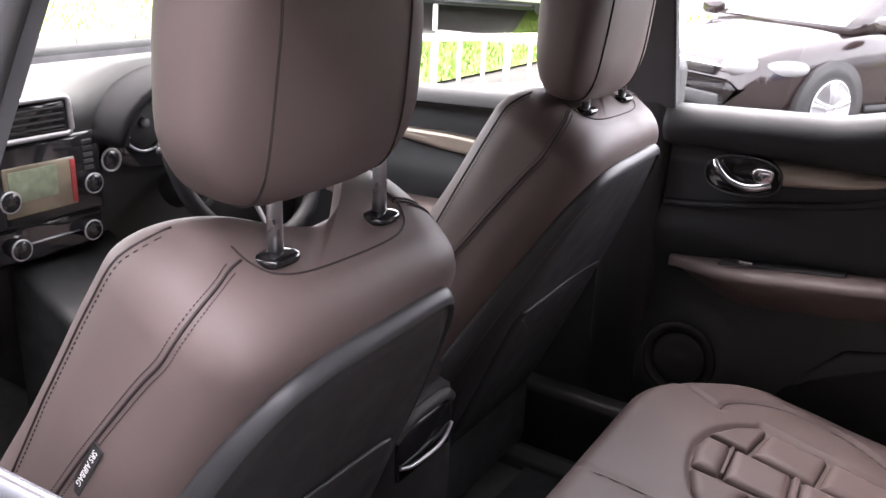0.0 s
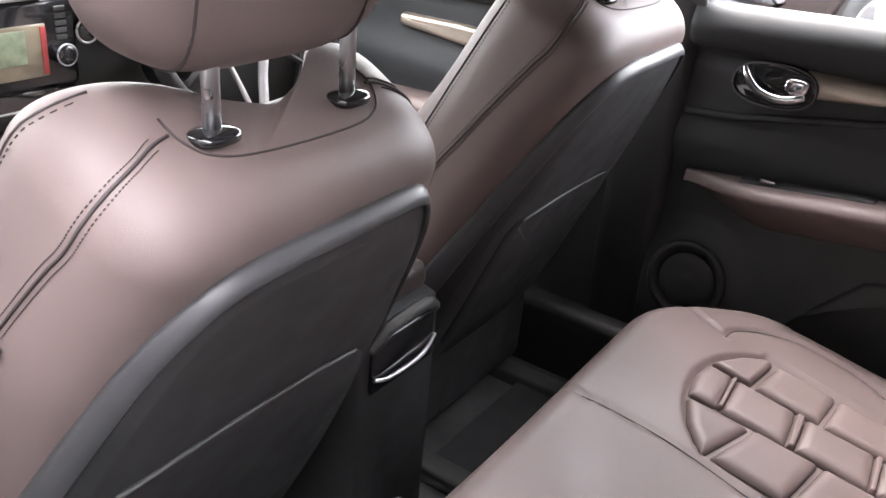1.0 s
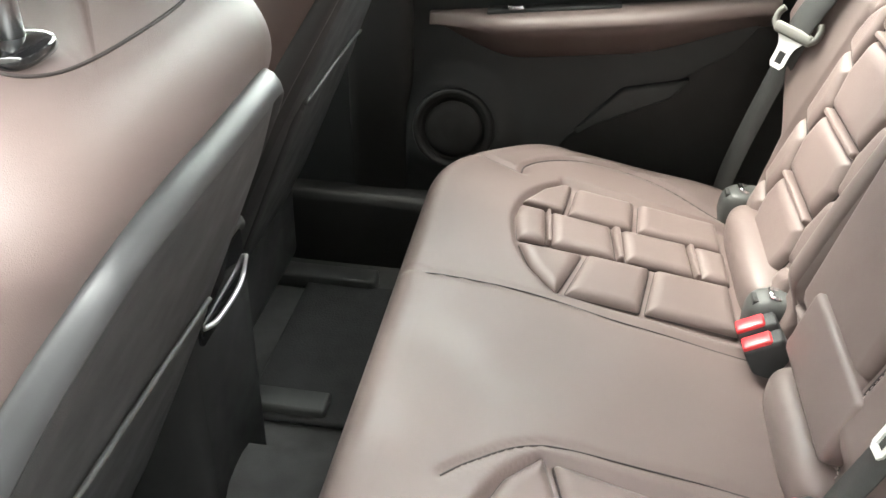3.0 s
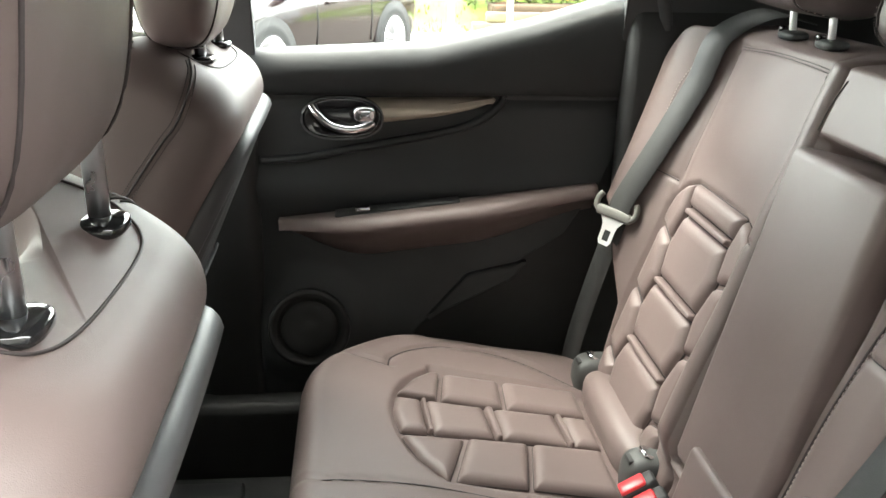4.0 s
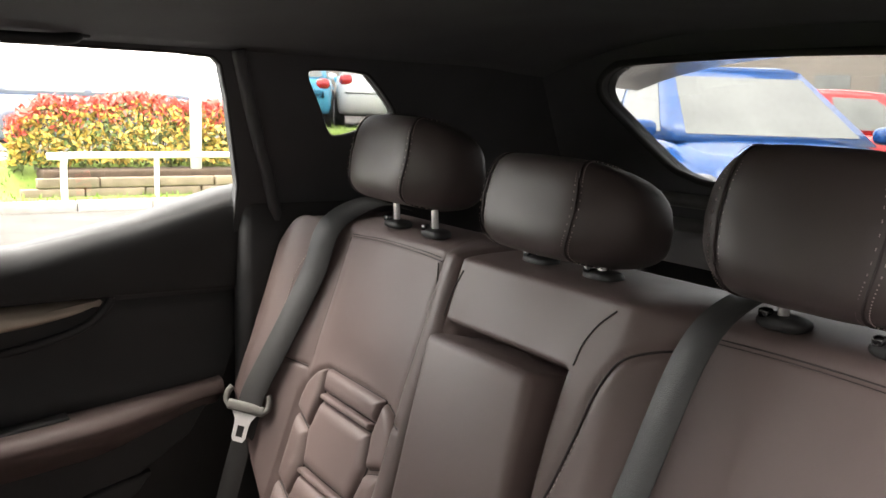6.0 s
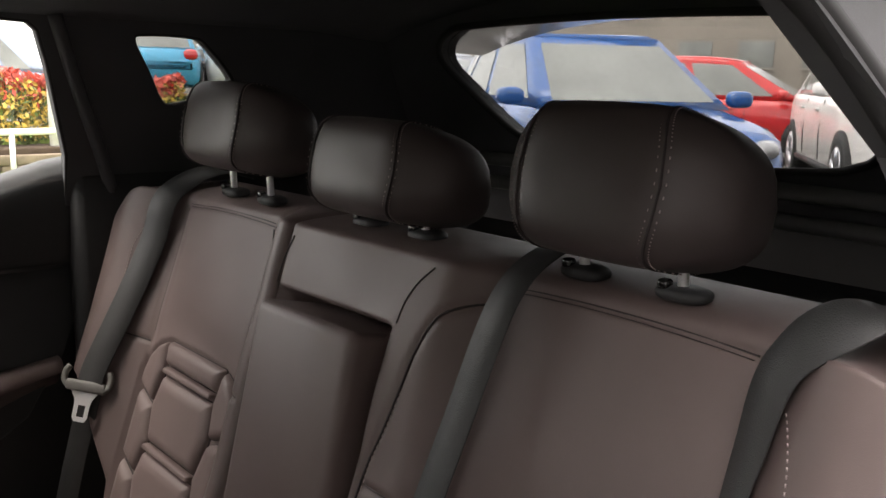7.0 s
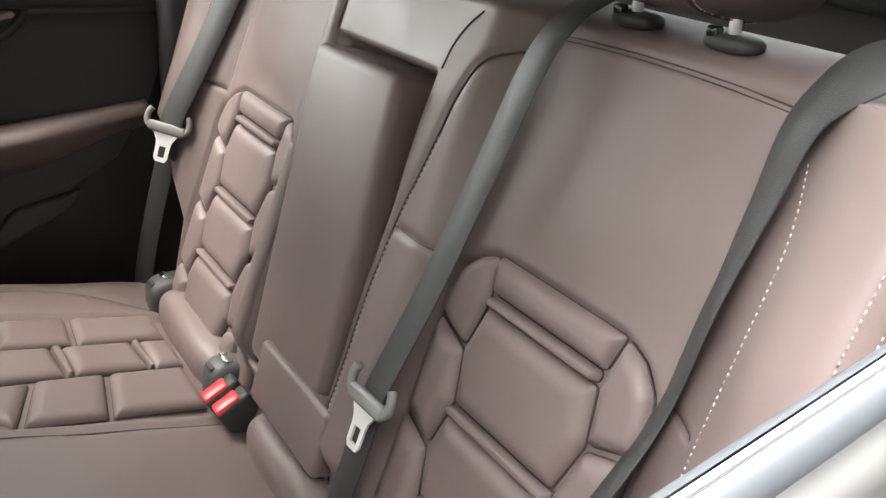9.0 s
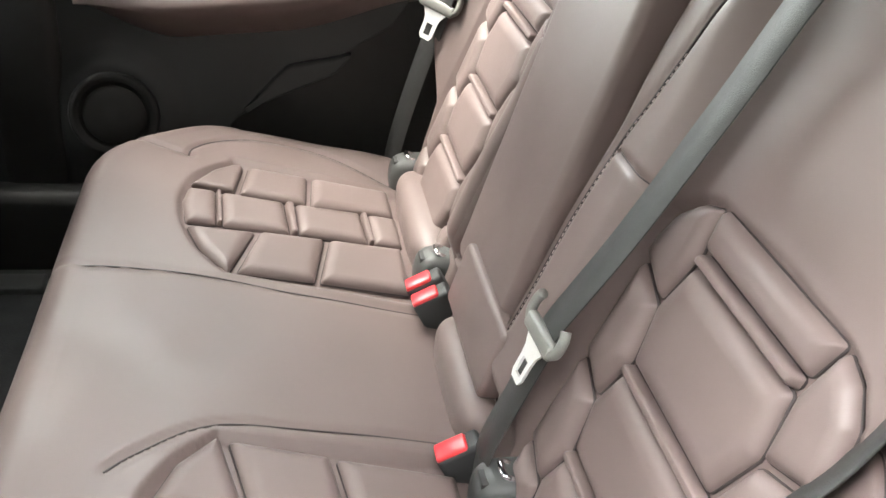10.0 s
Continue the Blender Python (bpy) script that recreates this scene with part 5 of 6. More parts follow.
# ---- outer skin of the car that the camera leans into ----
OUT_SIDE = [(-1.02, 0.32), (-0.62, 0.30), (0.30, 0.26), (1.90, 0.26), (2.85, 0.34), (2.95, 0.75), (2.70, 1.00), (1.95, 1.12), (0.66, 1.130), (0.0, 1.24), (-0.60, 1.33), (-0.95, 1.28), (-1.08, 0.90)]


def out_x(z):
    return 0.895 - 0.10 * float(sstep(0.95, 1.35, z)) - 0.05 * float(sstep(0.55, 0.25, z))


skin_r = add("body_side_right", plate(OUT_SIDE, [], lambda y, z, d: (out_x(z) - d - 0.08 * float(sstep(2.2, 2.95, y)), y, z), 0.03), BODY_WHITE, None, smooth=False)
tagged(skin_r, "pale painted car body side", "car body", kind="structure")
def left_out(y, z, d):
    return (-out_x(z) + d + 0.08 * float(sstep(2.2, 2.95, y)), y, z)


for name, outline in (("rear_quarter_panel", [(-1.08, 0.9), (-1.02, 0.32), (-0.62, 0.30), (0.26, 0.28), (0.28, 0.40), (0.10, 0.62), (-0.07, 0.90), (-0.15, 1.06), (-0.20, 1.30), (-0.60, 1.33), (-0.95, 1.28)]), ("front_wing", [(0.735, 0.30), (1.9, 0.26), (2.85, 0.34), (2.95, 0.75), (2.70, 1.0), (1.95, 1.12), (0.735, 1.155)]), ("sill_panel", [(0.27, 0.26), (0.734, 0.26), (0.734, 0.36), (0.45, 0.34), (0.285, 0.39)])):
    tagged(add(name, plate(outline, [], left_out, 0.03), BODY_WHITE, None, smooth=False), "pale painted car body side", "car body", kind="structure")
rings = []
for i in range(21):
    y = -0.95 + 2.3 * i / 20
    d = 0.07 * float(sstep(-0.3, -0.95, y)) + 0.09 * float(sstep(0.75, 1.35, y))
    rings.append([(x, y, 1.665 - 0.07 * (abs(x) / 0.62) ** 3 - d) for x in np.linspace(-0.62, 0.62, 21)] + [(x, y, 1.640 - 0.07 * (abs(x) / 0.62) ** 3 - d) for x in np.linspace(0.62, -0.62, 21)])
tagged(add("roof_panel", loft(rings), BODY_WHITE), "pale painted car roof", "car body", kind="structure")
rings = []
for y, z, w in ((1.99, 1.13, 0.74), (2.3, 1.09, 0.76), (2.7, 1.02, 0.72), (2.92, 0.92, 0.64), (2.98, 0.72, 0.62), (2.95, 0.36, 0.62)):
    rings.append([(x, y, z - 0.05 * (abs(x) / w) ** 3) for x in np.linspace(-w, w, 17)] + [(x, y - 0.03, z - 0.10) for x in np.linspace(w, -w, 17)])
tagged(add("bonnet", loft(rings), BODY_WHITE), "pale painted bonnet", "car body", kind="structure")
tagged(add("rear_panel", block((0, -1.06, 0.72), (1.55, 0.06, 0.75), 0.02), BODY_WHITE), "pale painted tail panel", "car body", kind="structure")

TYRE = mat("tyre_rubber", (0.022, 0.022, 0.022), 0.85, bump=(180, 0.5), var=(20, 0.15))
ALLOY = mat("alloy", (0.58, 0.58, 0.60), 0.3, metal=0.85, var=(15, 0.05))
DARKGLASS = mat("car_glass", (0.19, 0.20, 0.185), 0.10, spec=0.4, var=(1.5, 0.25))
LAMP = mat("headlamp_lens", (0.20, 0.20, 0.205), 0.12, coat=0.4, var=(9, 0.12))
TAIL = mat("tail_lamp", (0.50, 0.02, 0.02), 0.12, coat=1.0)


def wheel_mesh(parent, place, r=0.325, w=0.21, spokes=5):
    """A wheel of a parked car: tyre and spoked rim. place(a, b, c): along, across (outwards), up."""
    def spin(profile, n=36):
        return loft([[place(rr * math.cos(a), d, rr * math.sin(a)) for a in [2 * math.pi * k / n for k in range(n)]] for d, rr in profile])
    tyre = add("wheel", spin([(-w, r * 0.70), (-w, r * 0.95), (-w * 0.9, r), (-0.02, r), (-0.004, r * 0.955), (0.0, r * 0.86), (-0.012, r * 0.70)]), TYRE, parent)
    add("rim_barrel", spin([(-0.012, r * 0.70), (-0.006, r * 0.67), (-0.060, r * 0.62), (-0.075, 0.03)]), GLOSS, tyre)
    shapes = [spin([(-0.004, r * 0.71), (0.004, r * 0.69), (-0.004, r * 0.64), (-0.02, r * 0.63)], 36), spin([(-0.03, 0.045), (0.004, 0.040), (0.008, 0.010)], 16)]
    for k in range(spokes):
        t = 2 * math.pi * k / spokes + 0.3
        for o in (-0.10, 0.10):
            pts = [place(0.035 * math.cos(t), 0.0, 0.035 * math.sin(t)), place(r * 0.66 * math.cos(t + o), -0.006, r * 0.66 * math.sin(t + o))]
            shapes.append(tube(pts, 0.020, 6, flat=0.8))
    add("rim", merge(*shapes), ALLOY, tyre)


def parked_car(label, paint, x, y, z, heading, L=4.2, W=1.78, H=1.48, group="parked cars", van=False):
    """A parked car on the ground at (x, y, z); heading in degrees from +x, counter-clockwise."""
    t = thing("car", (x, y, z), label, "car", group)
    ca, sa = math.cos(radians(heading)), math.sin(radians(heading))

    def P(a, b, c):
        return (x + ca * a - sa * b, y + sa * a + ca * b, z + c)
    h, w = L / 2, W / 2
    zb = 0.92 if H < 1.55 else 1.02
    nose = 0.72 if H < 1.55 else 0.86
    st = [(-h, 0.80, 0.55, zb - 0.25), (-h + 0.06, 0.88, 0.32, zb - 0.06), (-h + 0.25, 0.96, 0.26, zb), (-h + 0.8, 1.0, 0.22, zb), (0, 1.0, 0.22, zb - 0.01), (h - 1.25, 1.0, 0.22, zb - 0.02), (h - 0.95, 0.99, 0.23, zb - 0.05), (h - 0.45, 0.95, 0.24, nose + 0.08), (h - 0.16, 0.86, 0.26, nose), (h - 0.03, 0.72, 0.32, nose - 0.14), (h, 0.62, 0.40, nose - 0.26)]
    xs = np.array([s[0] for s in st])
    rings = []
    for a in np.linspace(-h, h, 46):
        k, lo, hi = (float(np.interp(a, xs, [s[i] for s in st])) for i in (1, 2, 3))
        ww = w * k
        half = [(0, hi + 0.03), (0.45 * ww, hi + 0.028), (0.80 * ww, hi + 0.012), (0.945 * ww, hi - 0.03), (0.985 * ww, hi - 0.12), (1.0 * ww, (hi + lo) / 2 + 0.02), (0.985 * ww, lo + 0.14), (0.94 * ww, lo + 0.02), (0.80 * ww, lo), (0, lo)]
        rings.append([P(a, b, c) for b, c in half] + [P(a, -b, c) for b, c in reversed(half[1:-1])])
    add("body", loft(rings), paint, t)
    # cabin
    b0, b1 = (h - 0.98, -h + 0.12) if not van else (h - 0.75, -h + 0.05)
    r0, r1 = (h - 1.92, -h + 0.72) if not van else (h - 1.25, -h + 0.15)

    def cab(f, s, top):
        """A point of the cabin's side: f along (0 front, 1 rear), s side, top 0 to 1."""
        a = (b0 + (b1 - b0) * f) * (1 - top) + (r0 + (r1 - r0) * f) * top
        wid = w * ((0.93 - 0.05 * abs(2 * f - 1) ** 2) * (1 - top) + (0.70 - 0.04 * abs(2 * f - 1) ** 2) * top)
        return a, s * wid, zb - 0.03 + (H - 0.07 - zb + 0.03) * top + 0.045 * top * (1 - abs(2 * f - 1) ** 2)
    crings = []
    for top in (0, 0.25, 0.5, 0.75, 0.93, 1.0):
        ring = [P(*cab(f, 1, top)) for f in np.linspace(0, 1, 14)] + [P(*cab(f, -1, top)) for f in np.linspace(1, 0, 14)]
        crings.append(ring)
    add("cabin", loft(crings), paint, t)
    rr = []
    for top, c in ((1.0, 0.0), (1.0, 0.02), (1.0, 0.035)):
        rr.append([P(cab(f, s, 1)[0] * (1 - c), cab(f, s, 1)[1] * (1 - c * 5), cab(f, s, 1)[2] + c * 0.8) for s, fs in ((1, np.linspace(0, 1, 10)), (-1, np.linspace(1, 0, 10))) for f in fs])
    add("roof", loft(rr), paint, t)

    def quad(f0, f1, s, t0, t1, off):
        pts = [cab(f0, s, t0), cab(f1, s, t0), cab(f1 - 0.01, s, t1), cab(f0 + 0.01, s, t1)]
        return [(a, b + s * off, c + off * 0.4) for a, b, c in pts]
    for s in (1, -1):
        for f0, f1 in ((0.10, 0.46), (0.50, 0.78), (0.81, 0.93)) if not van else ((0.08, 0.30),):
            q0, q1 = quad(f0, f1, s, 0.10, 0.86, 0.006), quad(f0, f1, s, 0.10, 0.86, -0.01)
            add("side_window", loft([[P(*p) for p in q1], [P(*p) for p in q0]]), DARKGLASS, t, smooth=False)
    for f, d in ((0.0, 1), (1.0, -1)):
        if van and f:
            continue
        q = [(cab(f, sx, tp)[0] + d * 0.010, cab(f, sx, tp)[1] * 0.90, cab(f, sx, tp)[2]) for sx, tp in ((1, 0.10), (-1, 0.10), (-1, 0.90), (1, 0.90))]
        q2 = [(a - d * 0.02, b, c) for a, b, c in q]
        add("windscreen" if f == 0 else "rear_window", loft([[P(*p) for p in q2], [P(*p) for p in q]]), DARKGLASS, t, smooth=False)
    # lamps, grille, plates, mirrors, bumpers
    for s in (1, -1):
        add("headlamp", pillow(P(h - 0.28, s * w * 0.74, nose - 0.085), (0.34, 0.115, 0.080), 2.4, 24, 14, rot=Matrix.Rotation(radians(heading - s * 30), 3, "Z")), LAMP, t)
        add("tail_lamp", pillow(P(-h + 0.10, s * w * 0.78, zb - 0.10), (0.10, 0.13, 0.10), 2.6, 20, 12, rot=Matrix.Rotation(radians(heading), 3, "Z")), TAIL, t)
        m = add("door_mirror", pillow(P(b0 - 0.22, s * (w + 0.10), zb + 0.05), (0.075, 0.11, 0.070), 3, 20, 12, rot=Matrix.Rotation(radians(heading), 3, "Z")), paint, t)
        for wx in (h - 0.82, -h + 0.78):
            add("wheel_arch", loft([[P(wx + 0.375 * math.cos(a), s * (w - 0.06 + d), 0.33 + 0.375 * max(math.sin(a), -0.4)) for a in [2 * math.pi * k / 28 for k in range(28)]] for d in (-0.10, 0.058, 0.064)]), RUBBER, t)
            wheel_mesh(t, lambda a, d, c, wx=wx, s=s: P(wx + a, s * (w + 0.012 + d), 0.325 + c))
        add("sill_strip", tube([P(h - 1.25, s * w * 0.985, 0.30), P(-h + 1.2, s * w * 0.985, 0.30)], 0.035, 6), PLASTIC, t)
        for dx in (0.36, -0.62):
            add("door_gap", tube([P(dx, s * (w * 0.992), 0.36), P(dx - 0.02, s * (w + 0.002), 0.62), P(dx - 0.02, s * w * 0.965, zb - 0.05)], 0.006, 5), RUBBER, t)
        for dx in (0.10, -0.85):
            add("door_handle", block(P(dx, s * (w * 1.003), zb - 0.16), (0.16, 0.03, 0.028), 0.008, Matrix.Rotation(radians(heading), 3, "Z")), paint, t)
    add("grille", block(P(h - 0.03, 0, nose - 0.12), (0.05, W * 0.42, 0.10), 0.02, Matrix.Rotation(radians(heading), 3, "Z")), GLOSS, t)
    add("grille_bar", tube([P(h + 0.002, -W * 0.30, nose - 0.09), P(h + 0.006, W * 0.30, nose - 0.09)], 0.008, 6), CHROME, t)
    add("bumper_intake", block(P(h - 0.02, 0, 0.36), (0.06, W * 0.55, 0.12), 0.03, Matrix.Rotation(radians(heading), 3, "Z")), PLASTIC, t)
    return t


# ---- ground: one sheet to the horizon ----
def ground_z(x, y):
    return 0.40 * float(sstep(12.02, 12.8, x)) + 0.36 * float(sstep(-2.4, -4.0, y + 0.55 * max(0.0, x - 6.0))) * (1 - float(sstep(11.4, 12.7, x))) + 0.55 * float(sstep(-4.7, -5.4, y)) * float(sstep(12.3, 12.9, x))


ASPHALT = mat("asphalt", (0.085, 0.080, 0.073), 0.95, spec=0.15, bump=(260, 0.8), var=(1.6, 0.18))
GRASS = mat("grass", (0.14, 0.21, 0.035), 0.9, bump=(90, 1.0), var=(3.5, 0.35))
KERB = mat("concrete_kerb", (0.36, 0.34, 0.30), 0.9, bump=(120, 0.6), var=(6, 0.15), random_obj=0.10)
STONE = mat("planter_stone", (0.20, 0.155, 0.11), 0.9, bump=(90, 0.8), var=(5, 0.2), random_obj=0.14)
RAILPAINT = mat("white_rail_paint", (0.78, 0.77, 0.74), 0.45, bump=(60, 0.2), var=(5, 0.07))
SOIL = mat("soil", (0.06, 0.04, 0.025), 0.95, bump=(60, 1.0), var=(6, 0.3))


def lines(core, far):
    return sorted(set([round(float(v), 3) for v in core] + far))


gx = lines(np.concatenate([np.linspace(-12, 11, 24), np.linspace(11.2, 13.2, 21), np.linspace(14, 30, 17)]), [-600, -300, -120, -60, -30, 45, 70, 120, 300, 600])
gy = lines(np.concatenate([np.linspace(-30, -5, 18), np.linspace(-4.8, -2, 15), np.linspace(-1, 24, 18)]), [-600, -300, -120, -60, 40, 60, 120, 300, 600])
verts = [(a, b, ground_z(a, b)) for a in gx for b in gy]
faces = [(i * len(gy) + j, (i + 1) * len(gy) + j, (i + 1) * len(gy) + j + 1, i * len(gy) + j + 1) for i in range(len(gx) - 1) for j in range(len(gy) - 1)]
tagged(add("ground", (verts, faces), ASPHALT), "worn pale tarmac of a car park", "ground", kind="structure")


def grass_patch(x0, x1, y0, y1, nx=24, ny=12):
    v = [(x0 + (x1 - x0) * i / nx, y0 + (y1 - y0) * j / ny, ground_z(x0 + (x1 - x0) * i / nx, y0 + (y1 - y0) * j / ny) + 0.03) for i in range(nx + 1) for j in range(ny + 1)]
    f = [(i * (ny + 1) + j, (i + 1) * (ny + 1) + j, (i + 1) * (ny + 1) + j + 1, i * (ny + 1) + j + 1) for i in range(nx) for j in range(ny)]
    ob = tagged(add("grass", (v, f), GRASS), "short bright lawn grass", "grass", kind="structure")
    rng = random.Random(int(x0 * 7 + y0 * 13))
    bv, bf = [], []
    for _ in range(5000):
        a, b = rng.uniform(x0, x1), rng.uniform(y0, y1)
        z, h, d, r = ground_z(a, b) + 0.025, rng.uniform(0.04, 0.10), rng.uniform(0, 6.28), rng.uniform(0.008, 0.018)
        c, s = math.cos(d) * r, math.sin(d) * r
        k = len(bv)
        bv += [(a - c, b - s, z), (a + c, b + s, z), (a + s * 2, b - c * 2, z + h)]
        bf.append((k, k + 1, k + 2))
    tagged(add("grass_blades", (bv, bf), mat("grass_blade", (0.16, 0.25, 0.045), 0.7, island=0.35)), "loose tufts of lawn grass", "grass", kind="stuff")
    return ob


grass_patch(10.66, 13.6, -14.0, 7.0)
grass_patch(-4.0, 16.0, 10.3, 24.0)
grass_patch(6.7, 10.5, 5.1, 9.9, 10, 10)

kerb = thing("kerb", (10.58, -4.0, 0), "weathered concrete kerb along the lawn", "kerb", kind="structure")
for k in range(24):
    y = -14.0 + 0.915 * k
    add("kerb_stone", block((10.58, y, 0.05), (0.15, 0.905, 0.16), 0.02), KERB, kerb)
kerb2 = thing("kerb", (5.0, 10.2, 0), "pale concrete kerb along the far lawn", "kerb", kind="structure")
for k in range(22):
    add("kerb_stone", block((-3.5 + 0.915 * k, 10.2, 0.06), (0.905, 0.15, 0.18), 0.02), KERB, kerb2)


# ---- white hoop rails, post, planter and hedge ----
def hoop(y0, y1, x=11.6, h=0.62, r=0.045, mid=(), x1=None):
    t = thing("hoop_rail", (x, (y0 + y1) / 2, 0), "white painted steel hoop rail on the lawn edge", "hoop rail", "white hoop rails")
    xb = x if x1 is None else x1
    pts = [(x, y0, -0.05), (x, y0, h - 0.14), (x, y0 + math.copysign(0.04, y1 - y0), h - 0.04), (x, y0 + math.copysign(0.14, y1 - y0), h), (xb, y1 - math.copysign(0.14, y1 - y0), h), (xb, y1 - math.copysign(0.04, y1 - y0), h - 0.04), (xb, y1, h - 0.14), (xb, y1, -0.05)]
    add("hoop", tube(smooth_path(pts, 4), r, 10, up=(1, 0, 0)), RAILPAINT, t)
    for y in mid:
        f = (y - y0) / (y1 - y0)
        add("upright", tube([(x + (xb - x) * f, y, -0.05), (x + (xb - x) * f, y, h)], r * 0.8, 10), RAILPAINT, t)


hoop(-1.70, -6.6, mid=(-2.92, -4.2, -5.4))
hoop(3.4, -0.86, mid=(1.2,))
hoop(8.2, 4.0, mid=(6.1,))
post = thing("white_post", (12.15, -3.66, 0.2), "tall white painted post behind the rail", "post")
add("shaft", tube([(12.15, -3.66, 0.0), (12.15, -3.66, 4.2)], 0.085, 14), RAILPAINT, post)
add("collar", lathe([(0, 0.12), (0.10, 0.12), (0.14, 0.09)], (12.15, -3.66, 0.24), (0, 0, 1), 16), RAILPAINT, post)
planter = thing("planter_wall", (11.95, -5.0, 0), "low weathered timber and stone planter edging", "planter")
for k in range(5):
    for row in range(2):
        add("edging_block", block((11.95 + 0.012 * (k % 3), -1.61 - 0.82 * k - 0.2 * row, 0.075 + 0.145 * row), (0.14, 0.80, 0.135), 0.018), STONE, planter)
tagged(add("planter_soil", block((12.9, -3.75, 0.29), (1.8, 4.5, 0.18), 0.03), SOIL), "dark planting soil", "soil", kind="structure")

hedge = thing("hedge", (12.9, -5.2, 0.3), "dense hedge with red tips and yellow-green leaves", "hedge")
rng = random.Random(5)


def leaves(count, pick, size):
    v, f = [], []
    for _ in range(count):
        y = rng.uniform(-5.75, -1.15)
        top = 1.40 + 0.04 * math.sin(y * 1.7) + 0.04 * math.sin(y * 4.1 + 1) - 0.35 * float(sstep(-1.7, -1.1, y))
        z = pick(top)
        depth = 0.42 * math.sqrt(max(0.05, 1 - ((z - 0.85) / 0.75) ** 2))
        x = 12.75 - depth * rng.uniform(0.55, 1.12) if rng.random() < 0.75 else 12.75 + rng.uniform(-0.4, 0.8)
        n = Vector((rng.uniform(-1.2, 0.1), rng.uniform(-1, 1), rng.uniform(-0.3, 1.1))).normalized()
        a = n.orthogonal().normalized()
        a = Matrix.Rotation(rng.uniform(0, 6.28), 3, n) @ a
        b = n.cross(a)
        s = size * rng.uniform(0.7, 1.4)
        c = Vector((x, y, z))
        k = len(v)
        v += [tuple(c - a * s), tuple(c + b * s * 0.42 + n * s * 0.1), tuple(c + a * s), tuple(c - b * s * 0.42 + n * s * 0.1)]
        f.append((k, k + 1, k + 2, k + 3))
    return v, f


def leaf_mat(name, color):
    return mat(name, color, 0.5, island=0.45)


tagged(add("red_leaves", leaves(2900, lambda top: top - abs(rng.gauss(0, 0.16)), 0.055), leaf_mat("red_leaf", (0.46, 0.070, 0.045)), hedge, "red young leaves"), kind="stuff")
tagged(add("yellow_leaves", leaves(3900, lambda top: rng.uniform(0.45, top - 0.10), 0.055), leaf_mat("yellow_leaf", (0.47, 0.32, 0.060)), hedge, "yellow-green leaves"), kind="stuff")
tagged(add("green_leaves", leaves(2800, lambda top: rng.uniform(0.35, top - 0.15), 0.05), leaf_mat("green_leaf", (0.07, 0.10, 0.018)), hedge, "deep green leaves"), kind="stuff")
stems = []
for k in range(60):
    y = -1.5 - 4.1 * k / 60
    stems.append(tube([(12.8, y, 0.3), (12.7 + rng.uniform(-0.2, 0.2), y + rng.uniform(-0.2, 0.2), 0.8), (12.7 + rng.uniform(-0.25, 0.25), y + rng.uniform(-0.3, 0.3), 1.25)], 0.014, 5))
tagged(add("stems", merge(*stems), mat("bark", (0.09, 0.06, 0.04), 0.9, var=(20, 0.2)), hedge), kind="stuff")


# ---- parked cars ----
def paint(name, color, metal=0.0):
    return mat(name, color, 0.16, metal=metal, coat=0.25, var=(2.5, 0.05))


parked_car("black hatchback parked beside the lawn, wet-looking paint", paint("black_paint", (0.016, 0.010, 0.010)), 7.75, 1.35, 0, 150, 3.75, 1.68, 1.44)
parked_car("silver-blue tall car parked beyond the rail", paint("silver_blue_paint", (0.22, 0.26, 0.34), 0.3), 14.85, -2.15, 0.40, 90, 4.4, 1.82, 1.66)
parked_car("white hatchback parked beyond the lawn", paint("white_paint", (0.75, 0.75, 0.75)), 14.6, 0.80, 0.40, 2, 4.1, 1.72, 1.62)
parked_car("light blue car facing the rear window", paint("blue_paint", (0.018, 0.080, 0.25)), 4.28, -5.78, 0.36, 151, 4.3, 1.78, 1.53)
parked_car("red hatchback parked in the far row", paint("red_paint", (0.50, 0.03, 0.03)), 6.2, -11.6, 0.36, 200, 4.1, 1.75, 1.50)
parked_car("pearl white tall car parked behind", paint("pearl_paint", (0.72, 0.70, 0.67)), 2.75, -9.2, 0.36, 125, 4.4, 1.85, 1.68)
parked_car("silver hatchback parked behind the blue car", paint("silver_paint", (0.42, 0.45, 0.50), 0.4), 8.7, -8.0, 0.36, 200, 4.2, 1.76, 1.48)
parked_car("turquoise hatchback seen from behind", paint("turquoise_paint", (0.06, 0.33, 0.52)), 16.15, -6.99, 0.95, -27, 4.0, 1.7, 1.48)
parked_car("tall white car parked behind the hedge", paint("van_paint", (0.70, 0.71, 0.70)), 16.0, -8.95, 0.95, -27, 4.5, 1.85, 1.75)
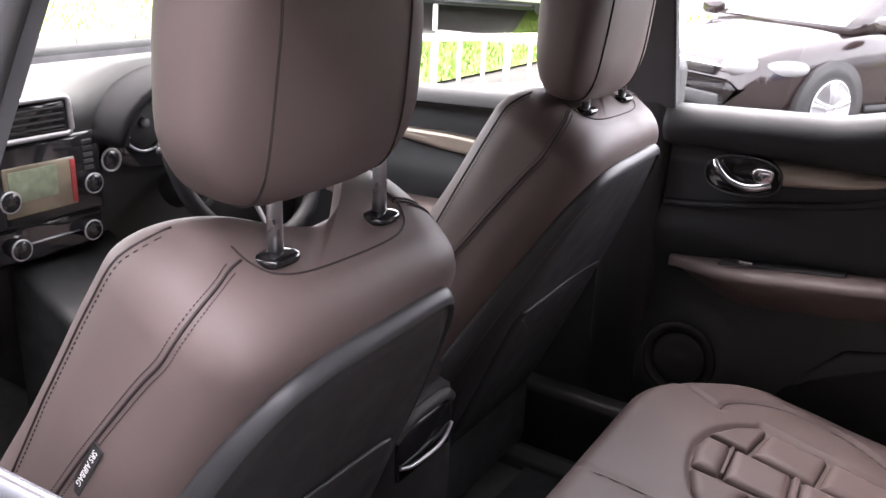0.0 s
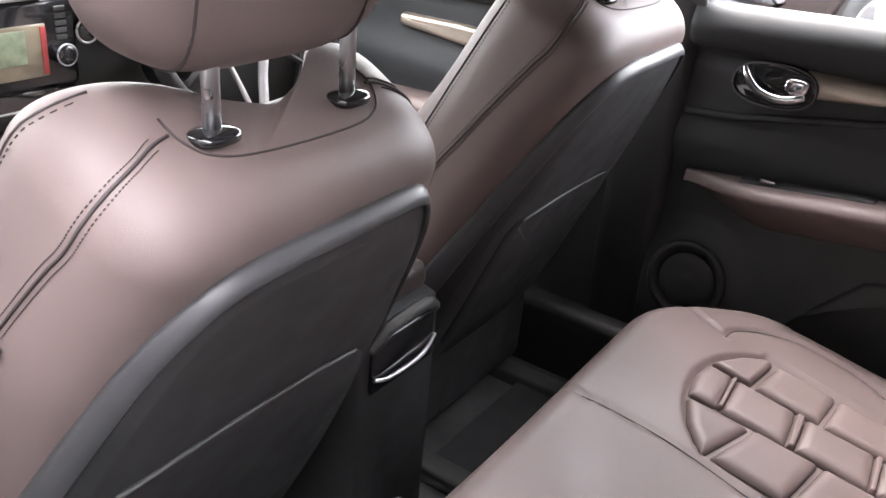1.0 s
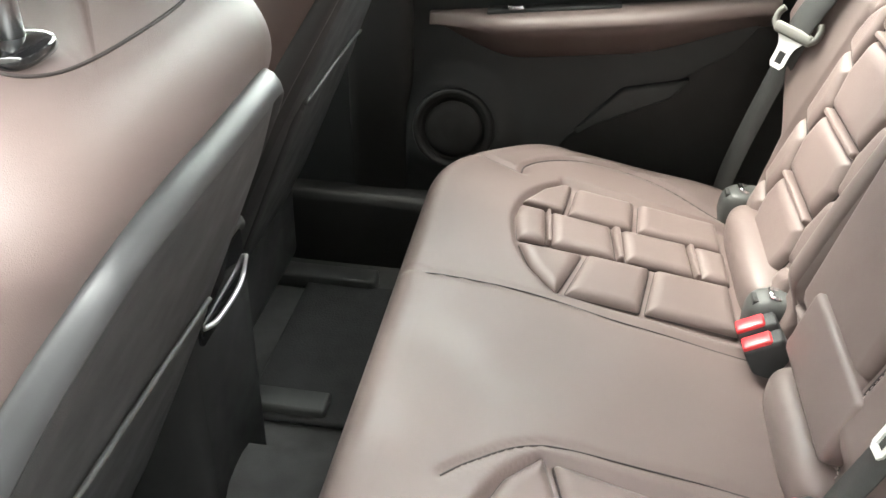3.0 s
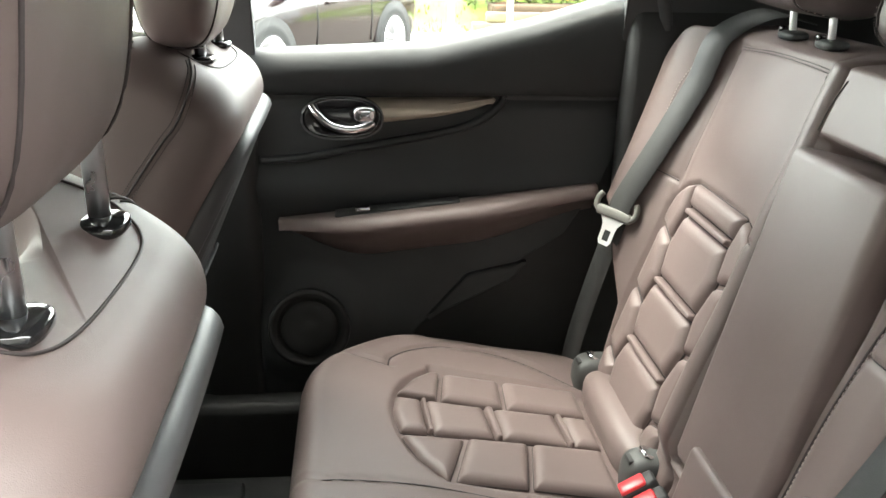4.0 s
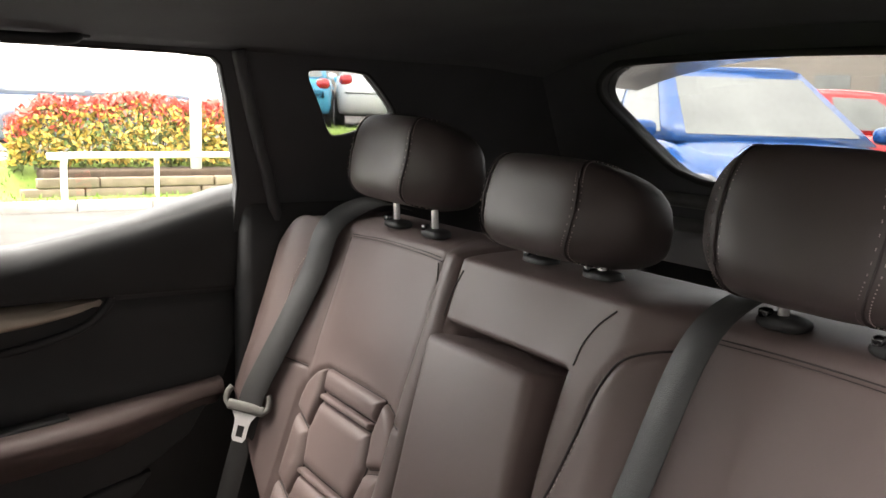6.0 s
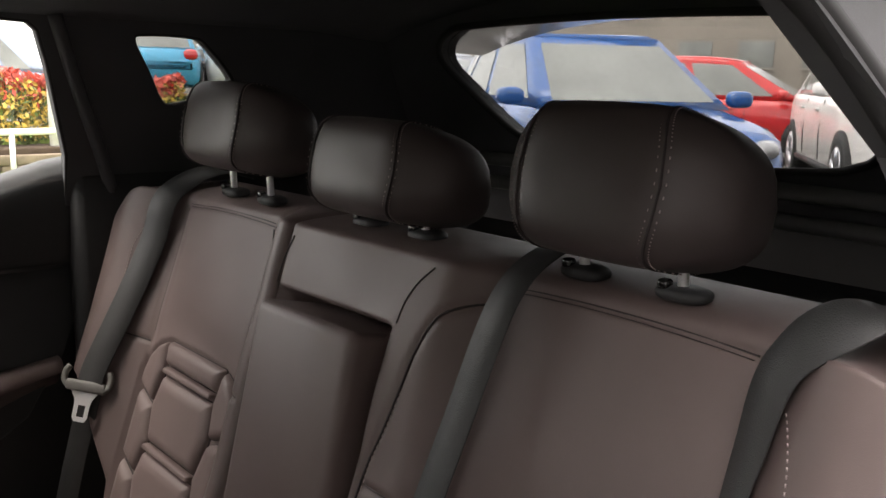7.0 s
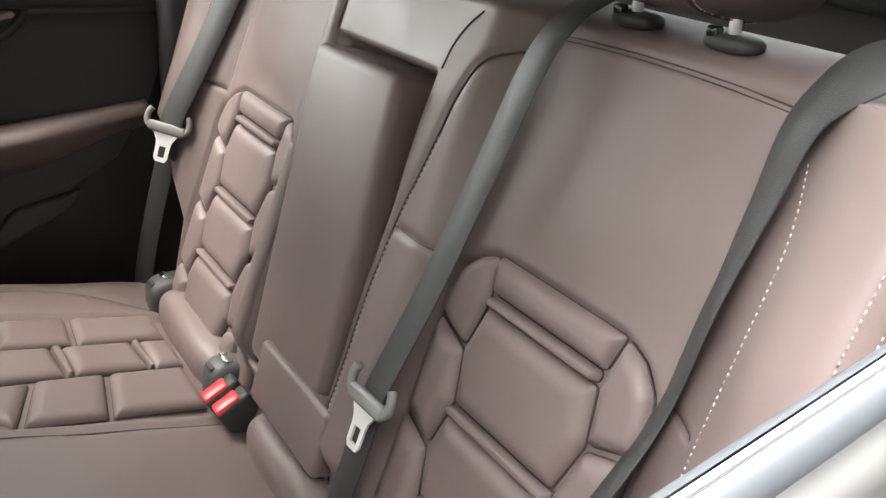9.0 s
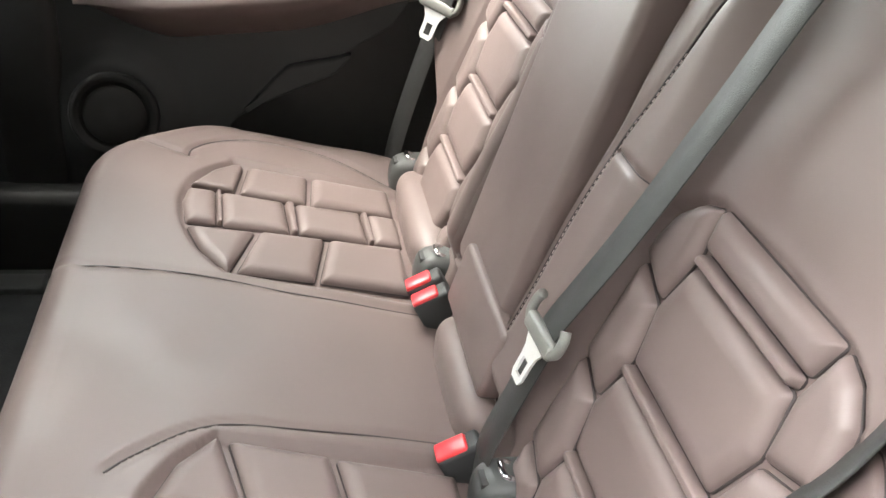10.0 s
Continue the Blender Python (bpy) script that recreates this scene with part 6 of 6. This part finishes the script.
parked_car("dark grey car parked across the way", paint("grey_paint", (0.05, 0.055, 0.06)), 12.5, 7.6, 0.2, 100, 4.3, 1.8, 1.55)

# front railing seen through the far front window
fence = thing("railing", (6.2, 4.6, 0), "white painted steel railing", "railing")
fa, fb = Vector((4.6, 5.4, 0)), Vector((8.6, 2.9, 0))
for h in (0.60, 0.12):
    add("rail", tube([tuple(fa + Vector((0, 0, h))), tuple(fb + Vector((0, 0, h)))], 0.035, 8), RAILPAINT, fence)
for k in range(19):
    p = fa.lerp(fb, k / 18)
    add("baluster", tube([(p.x, p.y, -0.02), (p.x, p.y, 0.60)], 0.022 if k % 3 else 0.035, 8), RAILPAINT, fence)

# an added wall, never in view, keeps daylight off the near side
tagged(add("shade_wall", block((-1.50, -3.40, 1.10), (0.24, 13.1, 2.4), 0.02), mat("shade_wall_render", (0.07, 0.067, 0.063), 0.9, bump=(60, 0.6), var=(1.5, 0.15))), "plain rendered wall, added out of view to shade the near side", "wall", kind="structure")

# far buildings close the view
WALLP = mat("pale_cladding", (0.24, 0.215, 0.18), 0.8, var=(0.4, 0.12), bump=(3, 0.3))


def building(cx, cy, w, d, h, rot, label):
    t = thing("building", (cx, cy, 0), label, "building", "far buildings")
    R = Matrix.Rotation(radians(rot), 3, "Z")
    add("wall", block((cx, cy, h / 2), (w, d, h), 0.05, R), WALLP, t)
    add("roof", block((cx, cy, h + 0.15), (w + 0.6, d + 0.6, 0.3), 0.05, R), PLASTIC_GREY, t)
    for q in (-1, 1):
        for k in range(int(w / 3.2)):
            c = Vector((cx, cy, 0)) + R @ Vector((-w / 2 + 2.0 + 3.2 * k, q * (d / 2 + 0.01), h * 0.55))
            win = add("window", block(tuple(c), (1.8, 0.08, 1.3), 0.02, R), DARKGLASS, t)
            add("sill", block((c.x, c.y, c.z - 0.72), (2.0, 0.2, 0.08), 0.02, R), KERB, win)


building(26, -46, 92, 10, 5.5, 12, "long pale clad showroom in the distance")
building(20, 52, 44, 10, 6.0, -8, "pale building beyond the far lawn")
